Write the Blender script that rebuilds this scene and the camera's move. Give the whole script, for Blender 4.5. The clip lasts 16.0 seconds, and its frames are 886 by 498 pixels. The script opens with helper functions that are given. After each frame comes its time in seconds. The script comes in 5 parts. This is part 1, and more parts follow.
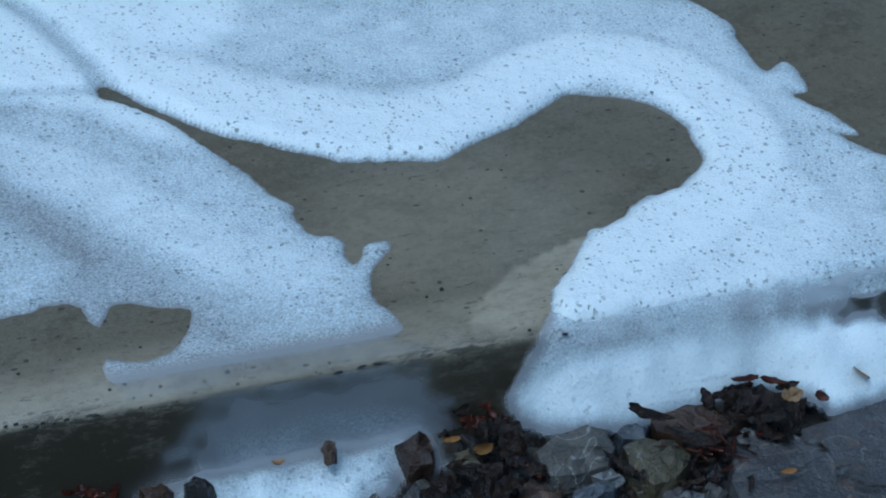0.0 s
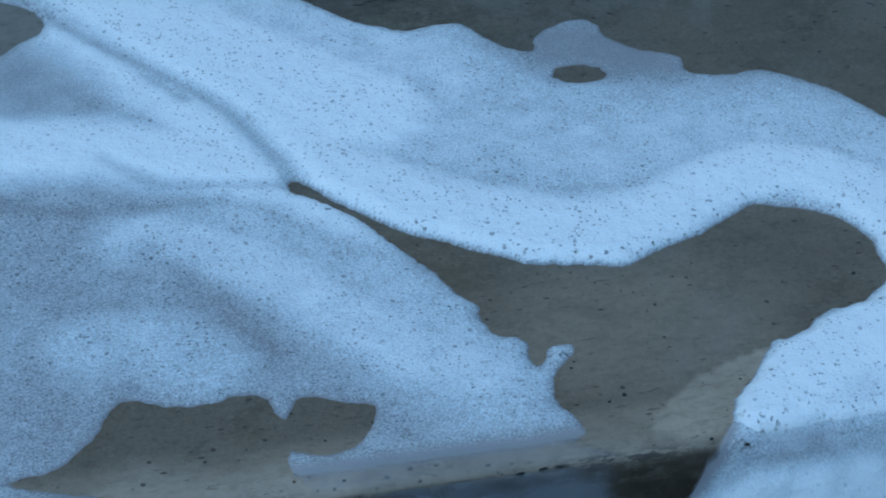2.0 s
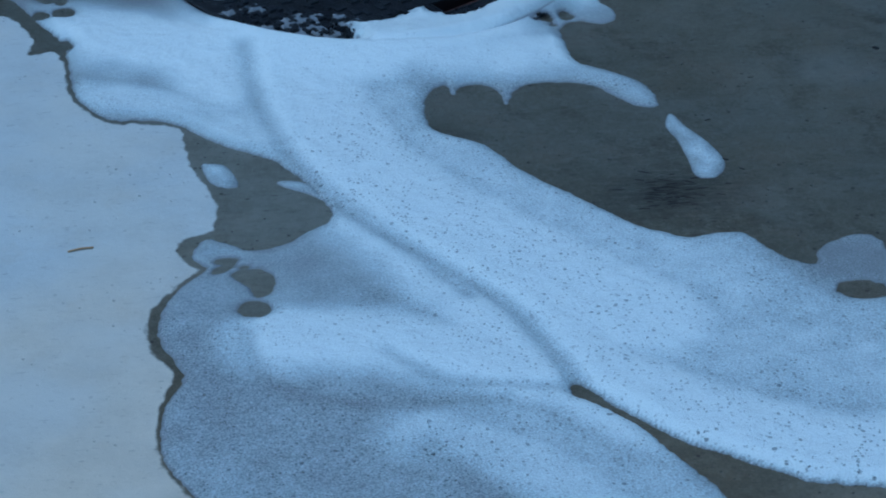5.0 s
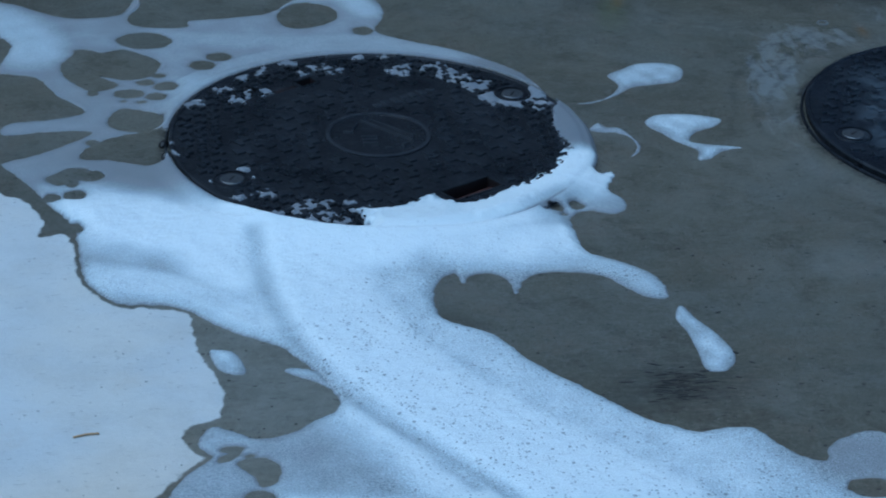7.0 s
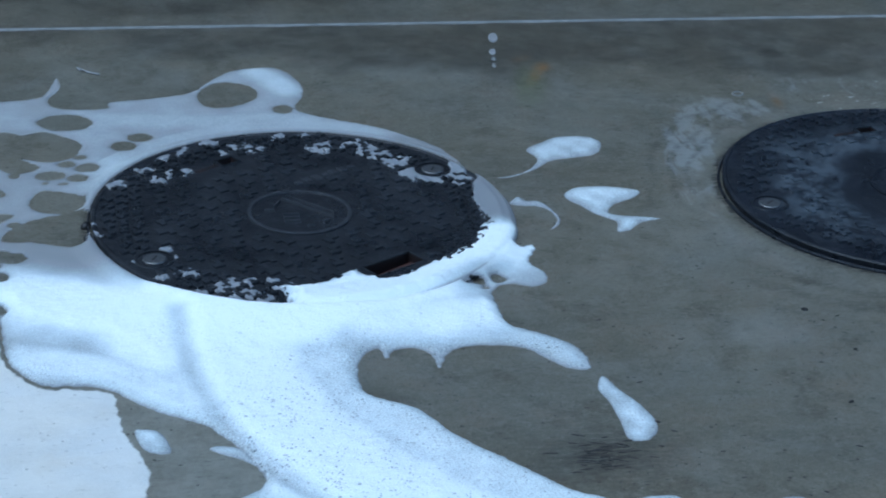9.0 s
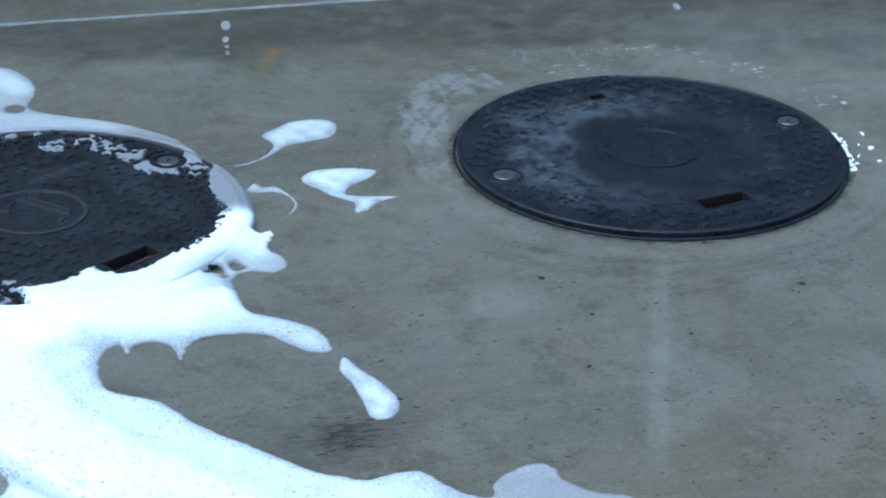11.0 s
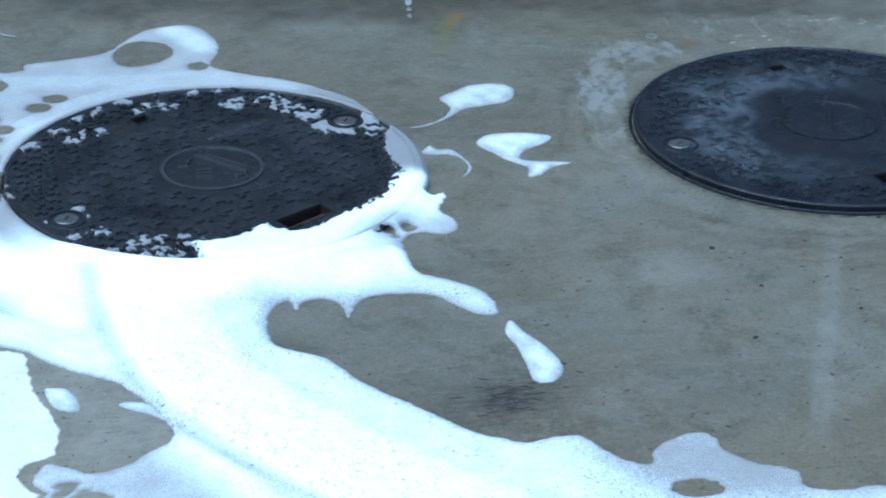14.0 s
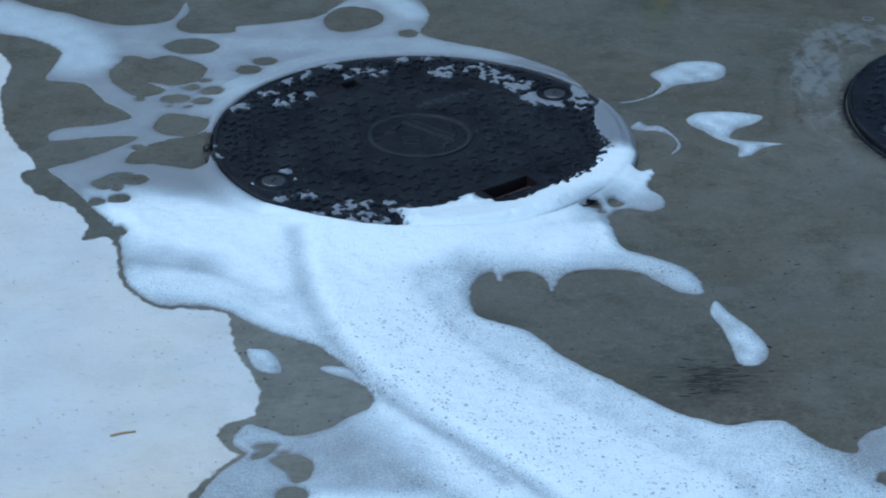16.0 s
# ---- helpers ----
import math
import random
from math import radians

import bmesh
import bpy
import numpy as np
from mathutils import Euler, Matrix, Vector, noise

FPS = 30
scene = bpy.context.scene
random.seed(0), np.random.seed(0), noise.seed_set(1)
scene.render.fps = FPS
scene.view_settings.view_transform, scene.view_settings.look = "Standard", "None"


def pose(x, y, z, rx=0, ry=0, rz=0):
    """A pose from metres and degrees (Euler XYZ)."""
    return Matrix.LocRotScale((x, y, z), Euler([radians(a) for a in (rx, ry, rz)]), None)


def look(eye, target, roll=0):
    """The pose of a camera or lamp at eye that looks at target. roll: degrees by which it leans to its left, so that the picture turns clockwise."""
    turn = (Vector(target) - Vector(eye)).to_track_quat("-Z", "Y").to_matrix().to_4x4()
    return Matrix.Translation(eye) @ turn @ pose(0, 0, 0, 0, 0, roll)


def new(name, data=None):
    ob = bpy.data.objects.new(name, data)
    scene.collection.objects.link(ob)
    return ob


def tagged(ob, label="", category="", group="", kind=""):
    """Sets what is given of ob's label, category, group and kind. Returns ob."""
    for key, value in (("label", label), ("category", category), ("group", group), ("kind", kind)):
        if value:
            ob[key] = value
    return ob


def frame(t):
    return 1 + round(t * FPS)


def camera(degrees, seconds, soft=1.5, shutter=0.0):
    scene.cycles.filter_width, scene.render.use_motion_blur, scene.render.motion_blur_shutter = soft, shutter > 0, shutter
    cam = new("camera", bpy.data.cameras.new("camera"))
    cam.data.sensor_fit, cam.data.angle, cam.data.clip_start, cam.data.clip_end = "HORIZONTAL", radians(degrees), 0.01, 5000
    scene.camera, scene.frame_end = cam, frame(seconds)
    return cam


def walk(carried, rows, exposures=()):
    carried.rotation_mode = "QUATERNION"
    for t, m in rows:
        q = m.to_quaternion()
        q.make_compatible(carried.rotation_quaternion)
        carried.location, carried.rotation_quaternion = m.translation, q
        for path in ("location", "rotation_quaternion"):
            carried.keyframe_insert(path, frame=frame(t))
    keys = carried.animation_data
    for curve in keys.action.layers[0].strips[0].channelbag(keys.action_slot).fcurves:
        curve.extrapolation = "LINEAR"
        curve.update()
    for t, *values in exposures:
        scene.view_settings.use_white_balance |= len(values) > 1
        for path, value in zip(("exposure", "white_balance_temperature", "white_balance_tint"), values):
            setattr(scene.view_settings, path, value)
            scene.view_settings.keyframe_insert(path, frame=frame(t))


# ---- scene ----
cam = camera(21.15, 16.0, soft=1.92)
PATH = [
    (0.0, pose(-0.3002, -3.0789, 1.3783, 52.146, -2.477, -19.043)),
    (0.5, pose(-0.3085, -3.0721, 1.3781, 52.811, -2.292, -17.597)),
    (1.0, pose(-0.3117, -3.0682, 1.3841, 53.302, -1.999, -16.322)),
    (1.5, pose(-0.3140, -3.0665, 1.3863, 53.710, -2.002, -15.641)),
    (2.0, pose(-0.3308, -3.0793, 1.3948, 54.237, -1.867, -14.801)),
    (2.5, pose(-0.3402, -3.0748, 1.3996, 54.679, -1.688, -13.755)),
    (3.0, pose(-0.3509, -3.0754, 1.4106, 55.340, -1.676, -12.334)),
    (3.5, pose(-0.3652, -3.0753, 1.4120, 55.961, -1.812, -10.935)),
    (4.0, pose(-0.3719, -3.0707, 1.4136, 56.730, -1.691, -9.101)),
    (4.2, pose(-0.3821, -3.0695, 1.4226, 56.923, -1.622, -9.047)),
    (6.3, pose(-0.4015, -3.0355, 1.4317, 61.024, -1.444, -7.888)),
    (6.5, pose(-0.3955, -3.0359, 1.4353, 61.411, -1.640, -7.918)),
    (7.0, pose(-0.3984, -3.0344, 1.4382, 62.331, -2.152, -8.194)),
    (7.5, pose(-0.4036, -3.0474, 1.4498, 63.064, -2.569, -8.290)),
    (8.0, pose(-0.4036, -3.0458, 1.4471, 63.403, -2.384, -8.399)),
    (8.5, pose(-0.4104, -3.0442, 1.4513, 63.813, -2.212, -8.890)),
    (9.0, pose(-0.3974, -3.0538, 1.4485, 64.211, -1.988, -10.291)),
    (9.5, pose(-0.3882, -3.0530, 1.4516, 64.262, -1.921, -11.915)),
    (10.0, pose(-0.3705, -3.0670, 1.4572, 64.106, -1.654, -13.550)),
    (10.2, pose(-0.3618, -3.0618, 1.4511, 64.105, -1.450, -14.227)),
    (12.3, pose(-0.3302, -3.1141, 1.4803, 63.528, -1.261, -18.623)),
    (12.5, pose(-0.3274, -3.1150, 1.4742, 63.553, -1.139, -18.629)),
    (13.0, pose(-0.3390, -3.1107, 1.4636, 63.531, -1.113, -16.926)),
    (13.5, pose(-0.3132, -3.0981, 1.4463, 63.360, -0.638, -13.588)),
    (14.0, pose(-0.3135, -3.0970, 1.4596, 63.075, -0.577, -11.624)),
    (14.5, pose(-0.3153, -3.0897, 1.4554, 63.028, -0.358, -9.859)),
    (15.0, pose(-0.3151, -3.0830, 1.4548, 62.882, -0.252, -8.551)),
    (15.5, pose(-0.3333, -3.0719, 1.4430, 62.767, -0.732, -7.563)),
    (16.0, pose(-0.3312, -3.0739, 1.4447, 62.443, -0.568, -6.495)),
]
EXPOSURES = [
    (0.0, -0.46, 4590, -2), (1.0, -0.54, 4440, -2), (2.0, -0.77, 4190, -3), (3.5, -1.0, 4080, -4), (4.2, -1.0, 4060, -4), (6.5, -0.87, 4150, -3), (7.5, -0.38, 4400, -2), (8.0, -0.50, 4440, -2), (8.5, -0.22, 4550, -1), (9.5, 0.03, 4700, 1), (10.2, 0.20, 4820, 2), (12.5, 1.40, 4730, -3), (13.5, 1.26, 4690, -3), (14.5, 0.18, 4800, 0), (16.0, -0.24, 4600, 0),
]
walk(cam, PATH, EXPOSURES)

# ---- light: open sky under thin cloud ----
world = bpy.data.worlds.new("sky")
scene.world = world
world.use_nodes = True
wn = world.node_tree
sky = wn.nodes.new("ShaderNodeTexSky")
sky.sky_type = "NISHITA"
sky.sun_disc = False
sky.sun_elevation = radians(66)
sky.sun_rotation = radians(250)
sky.dust_density = 4.0
sky.air_density = 1.6
wn.links.new(sky.outputs[0], wn.nodes["Background"].inputs[0])
wn.nodes["Background"].inputs[1].default_value = 0.12
sun_data = bpy.data.lights.new("sun", "SUN")
sun_data.energy = 1.1
sun_data.angle = radians(35)
sun_data.color = (1.0, 0.97, 0.93)
sun = new("sun", sun_data)
sun.matrix_world = look((-1.6, -0.6, 4.0), (0, 0, 0))

# ---- plan ----
KERB_SLOPE = -0.022
KERB_V = -1.553
COVER_TOP = 0.012
COVERS = [(0.0, 0.003, 31.0), (0.9365, 0.006, 10.0)]
GRAVEL_Z = -0.115


# ---- nodes ----
class Nodes:
    """A small writer of node trees."""

    def __init__(self, name):
        self.mat = bpy.data.materials.new(name)
        self.mat.use_nodes = True
        self.t = self.mat.node_tree
        self.bsdf = self.t.nodes["Principled BSDF"]
        self.out = self.t.nodes["Material Output"]
        self.co = self.t.nodes.new("ShaderNodeTexCoord").outputs["Object"]

    def put(self, socket, value):
        if isinstance(value, bpy.types.NodeSocket):
            self.t.links.new(value, socket)
        elif isinstance(value, (tuple, list)) and len(value) == 3 and socket.type == "RGBA":
            socket.default_value = (*value, 1)
        else:
            socket.default_value = value

    def noise(self, scale, detail=4.0, rough=0.55, stretch=None, co=None, dist=0.0):
        n = self.t.nodes.new("ShaderNodeTexNoise")
        src = co or self.co
        if stretch:
            mp = self.t.nodes.new("ShaderNodeMapping")
            mp.inputs["Scale"].default_value = stretch
            self.put(mp.inputs["Vector"], src)
            src = mp.outputs[0]
        self.put(n.inputs["Vector"], src)
        n.inputs["Scale"].default_value = scale
        n.inputs["Detail"].default_value = detail
        n.inputs["Roughness"].default_value = rough
        n.inputs["Distortion"].default_value = dist
        return n.outputs["Fac"]

    def cells(self, scale, random=1.0, co=None, out="Distance", flat=False):
        n = self.t.nodes.new("ShaderNodeTexVoronoi")
        n.voronoi_dimensions = "2D" if flat else "3D"
        self.put(n.inputs["Vector"], co or self.co)
        n.inputs["Scale"].default_value = scale
        n.inputs["Randomness"].default_value = random
        return n.outputs[out]

    def math(self, op, a, b=0.0, clamp=False):
        n = self.t.nodes.new("ShaderNodeMath")
        n.operation = op
        n.use_clamp = clamp
        self.put(n.inputs[0], a)
        self.put(n.inputs[1], b)
        return n.outputs[0]

    def ramp(self, x, lo, hi, a=0.0, b=1.0):
        n = self.t.nodes.new("ShaderNodeMapRange")
        n.interpolation_type = "SMOOTHSTEP"
        for k, v in zip(("Value", "From Min", "From Max", "To Min", "To Max"), (x, lo, hi, a, b)):
            self.put(n.inputs[k], v)
        return n.outputs["Result"]

    def mix(self, f, a, b, blend="MIX"):
        n = self.t.nodes.new("ShaderNodeMix")
        n.data_type = "RGBA"
        n.blend_type = blend
        self.put(n.inputs[0], f)
        self.put(n.inputs[6], a)
        self.put(n.inputs[7], b)
        return n.outputs[2]

    def attr(self, name):
        n = self.t.nodes.new("ShaderNodeAttribute")
        n.attribute_name = name
        return n.outputs["Fac"]

    def random(self):
        return self.t.nodes.new("ShaderNodeObjectInfo").outputs["Random"]

    def bump(self, height, depth, normal=None):
        n = self.t.nodes.new("ShaderNodeBump")
        n.inputs["Strength"].default_value = 1.0
        n.inputs["Distance"].default_value = depth
        self.put(n.inputs["Height"], height)
        if normal:
            self.put(n.inputs["Normal"], normal)
        return n.outputs[0]

    def done(self, color, rough, normal=None, **more):
        self.put(self.bsdf.inputs["Base Color"], color)
        self.put(self.bsdf.inputs["Roughness"], rough)
        if normal:
            self.put(self.bsdf.inputs["Normal"], normal)
        for k, v in more.items():
            self.put(self.bsdf.inputs[k.replace("_", " ")], v)
        return self.mat


def concrete_material():
    n = Nodes("concrete")
    big = n.noise(2.3, 5, 0.6)
    mid = n.noise(11, 6, 0.65)
    fine = n.noise(140, 4, 0.7)
    grain = n.noise(520, 2, 0.6)
    trowel = n.noise(22, 5, 0.6, stretch=(0.6, 1.3, 1.0))
    dry = n.ramp(n.math("ADD", n.attr("dry"), n.math("MULTIPLY", n.math("SUBTRACT", n.noise(55, 4, 0.7), 0.5), 0.011)), -0.002, 0.003)
    soft = n.math("MULTIPLY", n.attr("drying"), n.ramp(n.noise(75, 5, 0.75, stretch=(0.6, 1.2, 1)), 0.3, 0.6, 0.55, 1.0), True)
    wet = n.mix(n.ramp(big, 0.38, 0.62), (0.128, 0.120, 0.092), (0.172, 0.163, 0.130))
    wet = n.mix(n.ramp(n.noise(9, 5, 0.7), 0.5, 0.62, 0.0, 0.55), wet, (0.178, 0.152, 0.118))
    wet = n.mix(n.ramp(n.noise(19, 6, 0.75), 0.54, 0.66, 0.0, 0.6), wet, (0.118, 0.122, 0.098))
    wet = n.mix(n.ramp(trowel, 0.45, 0.68, 0.0, 0.35), wet, (0.205, 0.198, 0.166))
    wet = n.mix(n.ramp(mid, 0.50, 0.64, 0.0, 0.7), wet, (0.098, 0.088, 0.064))
    wet = n.mix(n.ramp(n.noise(5.5, 6, 0.7, dist=0.8), 0.50, 0.64, 0.0, 0.6), wet, (0.215, 0.210, 0.182))
    wet = n.mix(n.ramp(n.noise(48, 6, 0.8), 0.50, 0.62, 0.0, 0.6), wet, (0.220, 0.213, 0.182))
    wet = n.mix(n.ramp(fine, 0.45, 0.7, 0.0, 0.35), wet, (0.215, 0.208, 0.178))
    wet = n.mix(n.ramp(fine, 0.48, 0.28, 0.0, 0.55), wet, (0.075, 0.068, 0.052))
    pale = n.mix(n.ramp(mid, 0.35, 0.7), (0.74, 0.735, 0.72), (0.66, 0.655, 0.64))
    pale = n.mix(n.ramp(fine, 0.4, 0.75, 0.0, 0.35), pale, (0.78, 0.775, 0.76))
    pale = n.mix(n.ramp(n.noise(4, 5, 0.7), 0.5, 0.75, 0.0, 0.5), pale, (0.60, 0.595, 0.585))
    pale = n.mix(n.ramp(n.noise(9, 5, 0.75), 0.54, 0.7, 0.0, 0.5), pale, (0.66, 0.63, 0.585))
    wet = n.mix(n.ramp(n.noise(270, 3, 0.75, stretch=(0.75, 1.25, 1)), 0.46, 0.34, 0.0, 0.5), wet, (0.062, 0.058, 0.048))
    wet = n.mix(n.ramp(n.noise(230, 3, 0.75), 0.55, 0.68, 0.0, 0.45), wet, (0.27, 0.262, 0.235))
    wet = n.mix(1.0, wet, (0.87, 0.87, 0.87), "MULTIPLY")
    damp = n.mix(n.ramp(mid, 0.35, 0.7), (0.40, 0.385, 0.335), (0.33, 0.315, 0.27))
    col = n.mix(soft, wet, damp)
    col = n.mix(dry, col, pale)
    chalk = n.math("MULTIPLY", n.ramp(n.noise(190, 3, 0.8, stretch=(0.6, 1.3, 1)), 0.60, 0.70), n.ramp(n.noise(14, 4, 0.7), 0.40, 0.60))
    col = n.mix(n.math("MULTIPLY", chalk, 0.45), col, (0.33, 0.325, 0.30))
    pits = n.math("MULTIPLY", n.ramp(n.cells(75), 0.09, 0.16, 1.0, 0.0), n.ramp(n.noise(9, 3), 0.48, 0.6))
    scuff = n.ramp(n.noise(75, 4, 0.75, stretch=(0.45, 1.6, 1)), 0.60, 0.67)
    col = n.mix(n.math("MULTIPLY", n.math("MAXIMUM", pits, n.math("MULTIPLY", scuff, 0.6)), n.math("SUBTRACT", 1.0, n.math("MULTIPLY", dry, 0.7))), col, (0.045, 0.042, 0.038))
    mp = n.t.nodes.new("ShaderNodeMapping")
    mp.inputs["Scale"].default_value = (0.55, 1.2, 1.0)
    mp.inputs["Rotation"].default_value = (0, 0, 0.35)
    n.put(mp.inputs["Vector"], n.co)
    size = n.ramp(n.cells(44, co=mp.outputs[0], out="Color", flat=True), 0.40, 0.85, -0.02, 0.075)
    dash = n.math("MULTIPLY", n.ramp(n.math("SUBTRACT", n.cells(44, co=mp.outputs[0], flat=True), size), -0.02, 0.03, 1.0, 0.0), n.ramp(n.noise(11, 4, 0.7), 0.42, 0.56))
    size = n.ramp(n.cells(30, out="Color", flat=True), 0.45, 0.85, -0.02, 0.07)
    dot = n.math("MULTIPLY", n.ramp(n.math("SUBTRACT", n.cells(30, flat=True), size), -0.01, 0.02, 1.0, 0.0), n.ramp(n.noise(17, 3, 0.7), 0.42, 0.53))
    col = n.mix(n.math("MULTIPLY", n.math("MAXIMUM", dash, dot), n.math("SUBTRACT", 0.8, n.math("MULTIPLY", dry, 0.62))), col, (0.030, 0.026, 0.022))
    col = n.mix(n.math("MULTIPLY", n.attr("wash"), n.ramp(n.noise(30, 5, 0.7), 0.3, 0.6, 0.5, 1.0), True), col, (0.34, 0.345, 0.34))
    lime = n.ramp(n.math("ADD", n.attr("lime"), n.math("MULTIPLY", n.math("SUBTRACT", n.noise(12, 8, 0.75, dist=2.2, stretch=(1.5, 0.7, 1.0)), 0.5), 1.2)), 0.50, 0.68, 0.0, 0.5)
    col = n.mix(lime, col, (0.30, 0.31, 0.31))
    crust = n.math("MULTIPLY", n.attr("crust"), n.ramp(n.noise(75, 3, 0.7, stretch=(0.6, 1, 1)), 0.6, 0.66), True)
    col = n.mix(crust, col, (0.5, 0.515, 0.5))
    # real grime and the painted water ripples share this field
    grime_ripple = n.math("MULTIPLY", n.attr("grime_ripple"), n.ramp(n.noise(90, 5, 0.8, stretch=(0.4, 1.7, 1)), 0.44, 0.53), True)
    col = n.mix(grime_ripple, col, (0.04, 0.037, 0.033))
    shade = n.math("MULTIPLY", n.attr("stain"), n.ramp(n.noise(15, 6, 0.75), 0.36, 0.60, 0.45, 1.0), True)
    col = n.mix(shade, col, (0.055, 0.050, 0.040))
    col = n.mix(n.math("MULTIPLY", n.attr("rust"), n.ramp(n.noise(70, 5, 0.8), 0.34, 0.52, 0.0, 0.95), True), col, (0.19, 0.105, 0.040))
    col = n.mix(n.math("MULTIPLY", n.attr("algae"), n.ramp(n.noise(60, 4, 0.7), 0.35, 0.65, 0.1, 0.55), True), col, (0.12, 0.14, 0.06))
    col = n.mix(1.0, col, n.mix(n.ramp(n.noise(3.1, 4, 0.6), 0.4, 0.6), (0.90, 0.925, 0.91), (0.92, 0.915, 0.855)), "MULTIPLY")
    col = n.mix(n.attr("soil"), col, n.mix(1.0, col, (1.06, 0.96, 0.84), "MULTIPLY"))
    h = n.math("ADD", n.math("MULTIPLY", fine, 0.6), n.math("MULTIPLY", grain, 0.5))
    h = n.math("ADD", h, n.math("MULTIPLY", trowel, 0.8))
    h = n.math("SUBTRACT", h, n.math("MULTIPLY", pits, 1.2))
    rough = n.math("ADD", n.ramp(mid, 0.3, 0.7, 0.36, 0.55), n.math("MULTIPLY", dry, 0.32), True)
    return n.done(col, rough, n.bump(h, 0.0009), Specular_IOR_Level=0.4)


def foam_material():
    n = Nodes("soap_foam")
    d = n.attr("froth")
    coarse = n.math("SUBTRACT", 1.0, n.attr("calm"), True)
    wob = n.t.nodes.new("ShaderNodeVectorMath")
    wob.operation = "ADD"
    jig = n.t.nodes.new("ShaderNodeTexNoise")
    jig.inputs["Scale"].default_value = 120
    sc = n.t.nodes.new("ShaderNodeVectorMath")
    sc.operation = "SCALE"
    sc.inputs["Scale"].default_value = 0.005
    n.put(sc.inputs[0], jig.outputs["Color"])
    n.put(wob.inputs[0], n.co)
    n.put(wob.inputs[1], sc.outputs[0])
    co = wob.outputs[0]
    patch = n.noise(16, 4, 0.6)
    mottle = n.noise(95, 5, 0.75)
    fine = n.noise(330, 3, 0.7)
    d = n.math("ADD", d, n.math("MULTIPLY", n.math("SUBTRACT", patch, 0.5), n.ramp(d, 0.1, 0.4, 0.0, 0.16)))
    body = n.ramp(d, 0.05, 0.92, 0.40, 1.0)
    # half-thick froth is grainy; the thin film and the fat crests are smooth
    middle = n.math("MULTIPLY", n.ramp(d, 0.12, 0.34), n.ramp(d, 0.55, 0.95, 1.0, 0.22))
    middle = n.math("MULTIPLY", middle, n.math("ADD", 0.35, n.math("MULTIPLY", coarse, 0.65)))
    grain = n.math("MULTIPLY", n.math("SUBTRACT", n.noise(430, 2, 0.7), 0.5), middle)
    body = n.math("ADD", body, n.math("MULTIPLY", grain, 1.15))
    body = n.math("ADD", body, n.math("MULTIPLY", n.math("SUBTRACT", mottle, 0.5), n.math("MULTIPLY", middle, 0.35)), True)
    # burst bubbles, each cell with its own size
    size = n.ramp(n.cells(98, co=co, out="Color"), 0.25, 0.85, 0.01, 0.25)
    large = n.ramp(n.math("SUBTRACT", n.cells(98, co=co), size), -0.06, 0.04, 1.0, 0.0)
    large = n.math("MULTIPLY", large, n.math("MAXIMUM", n.attr("fringe"), n.ramp(n.noise(9, 3), 0.40, 0.62, 0.15, 0.75)))
    size = n.ramp(n.cells(215, co=co, out="Color"), 0.30, 0.85, 0.0, 0.34)
    small = n.ramp(n.math("SUBTRACT", n.cells(215, co=co), size), -0.10, 0.08, 1.0, 0.0)
    small = n.math("MULTIPLY", small, n.ramp(n.noise(20, 4, 0.7), 0.38, 0.60, 0.2, 1.0))
    holes = n.math("MAXIMUM", n.math("MULTIPLY", small, 0.46), n.math("MULTIPLY", large, 0.60))
    holes = n.math("MULTIPLY", n.math("MULTIPLY", holes, n.ramp(d, 0.26, 0.42)), n.math("ADD", 0.08, n.math("MULTIPLY", coarse, 0.92)), True)
    alpha = n.math("MULTIPLY", n.math("SUBTRACT", body, n.math("MULTIPLY", holes, 0.30), True), n.ramp(n.attr("froth"), 0.0, 0.10))
    col = n.mix(n.ramp(d, 0.12, 0.55), (0.555, 0.58, 0.615), (0.675, 0.76, 0.785))
    col = n.mix(n.ramp(d, 0.50, 0.95), col, (0.895, 0.95, 0.935))
    col = n.mix(n.math("MULTIPLY", n.ramp(fine, 0.52, 0.70), n.math("MULTIPLY", middle, 0.6)), col, (0.90, 0.92, 0.93))
    col = n.mix(holes, col, (0.17, 0.215, 0.25))
    h = n.math("SUBTRACT", n.math("ADD", n.math("MULTIPLY", fine, 0.6), n.math("ADD", mottle, n.noise(45, 3, 0.6))), n.math("MULTIPLY", holes, 2.0))
    mat = n.done(col, 0.55, n.bump(h, 0.0016), Specular_IOR_Level=0.2)
    n.put(n.bsdf.inputs["Alpha"], alpha)
    return mat


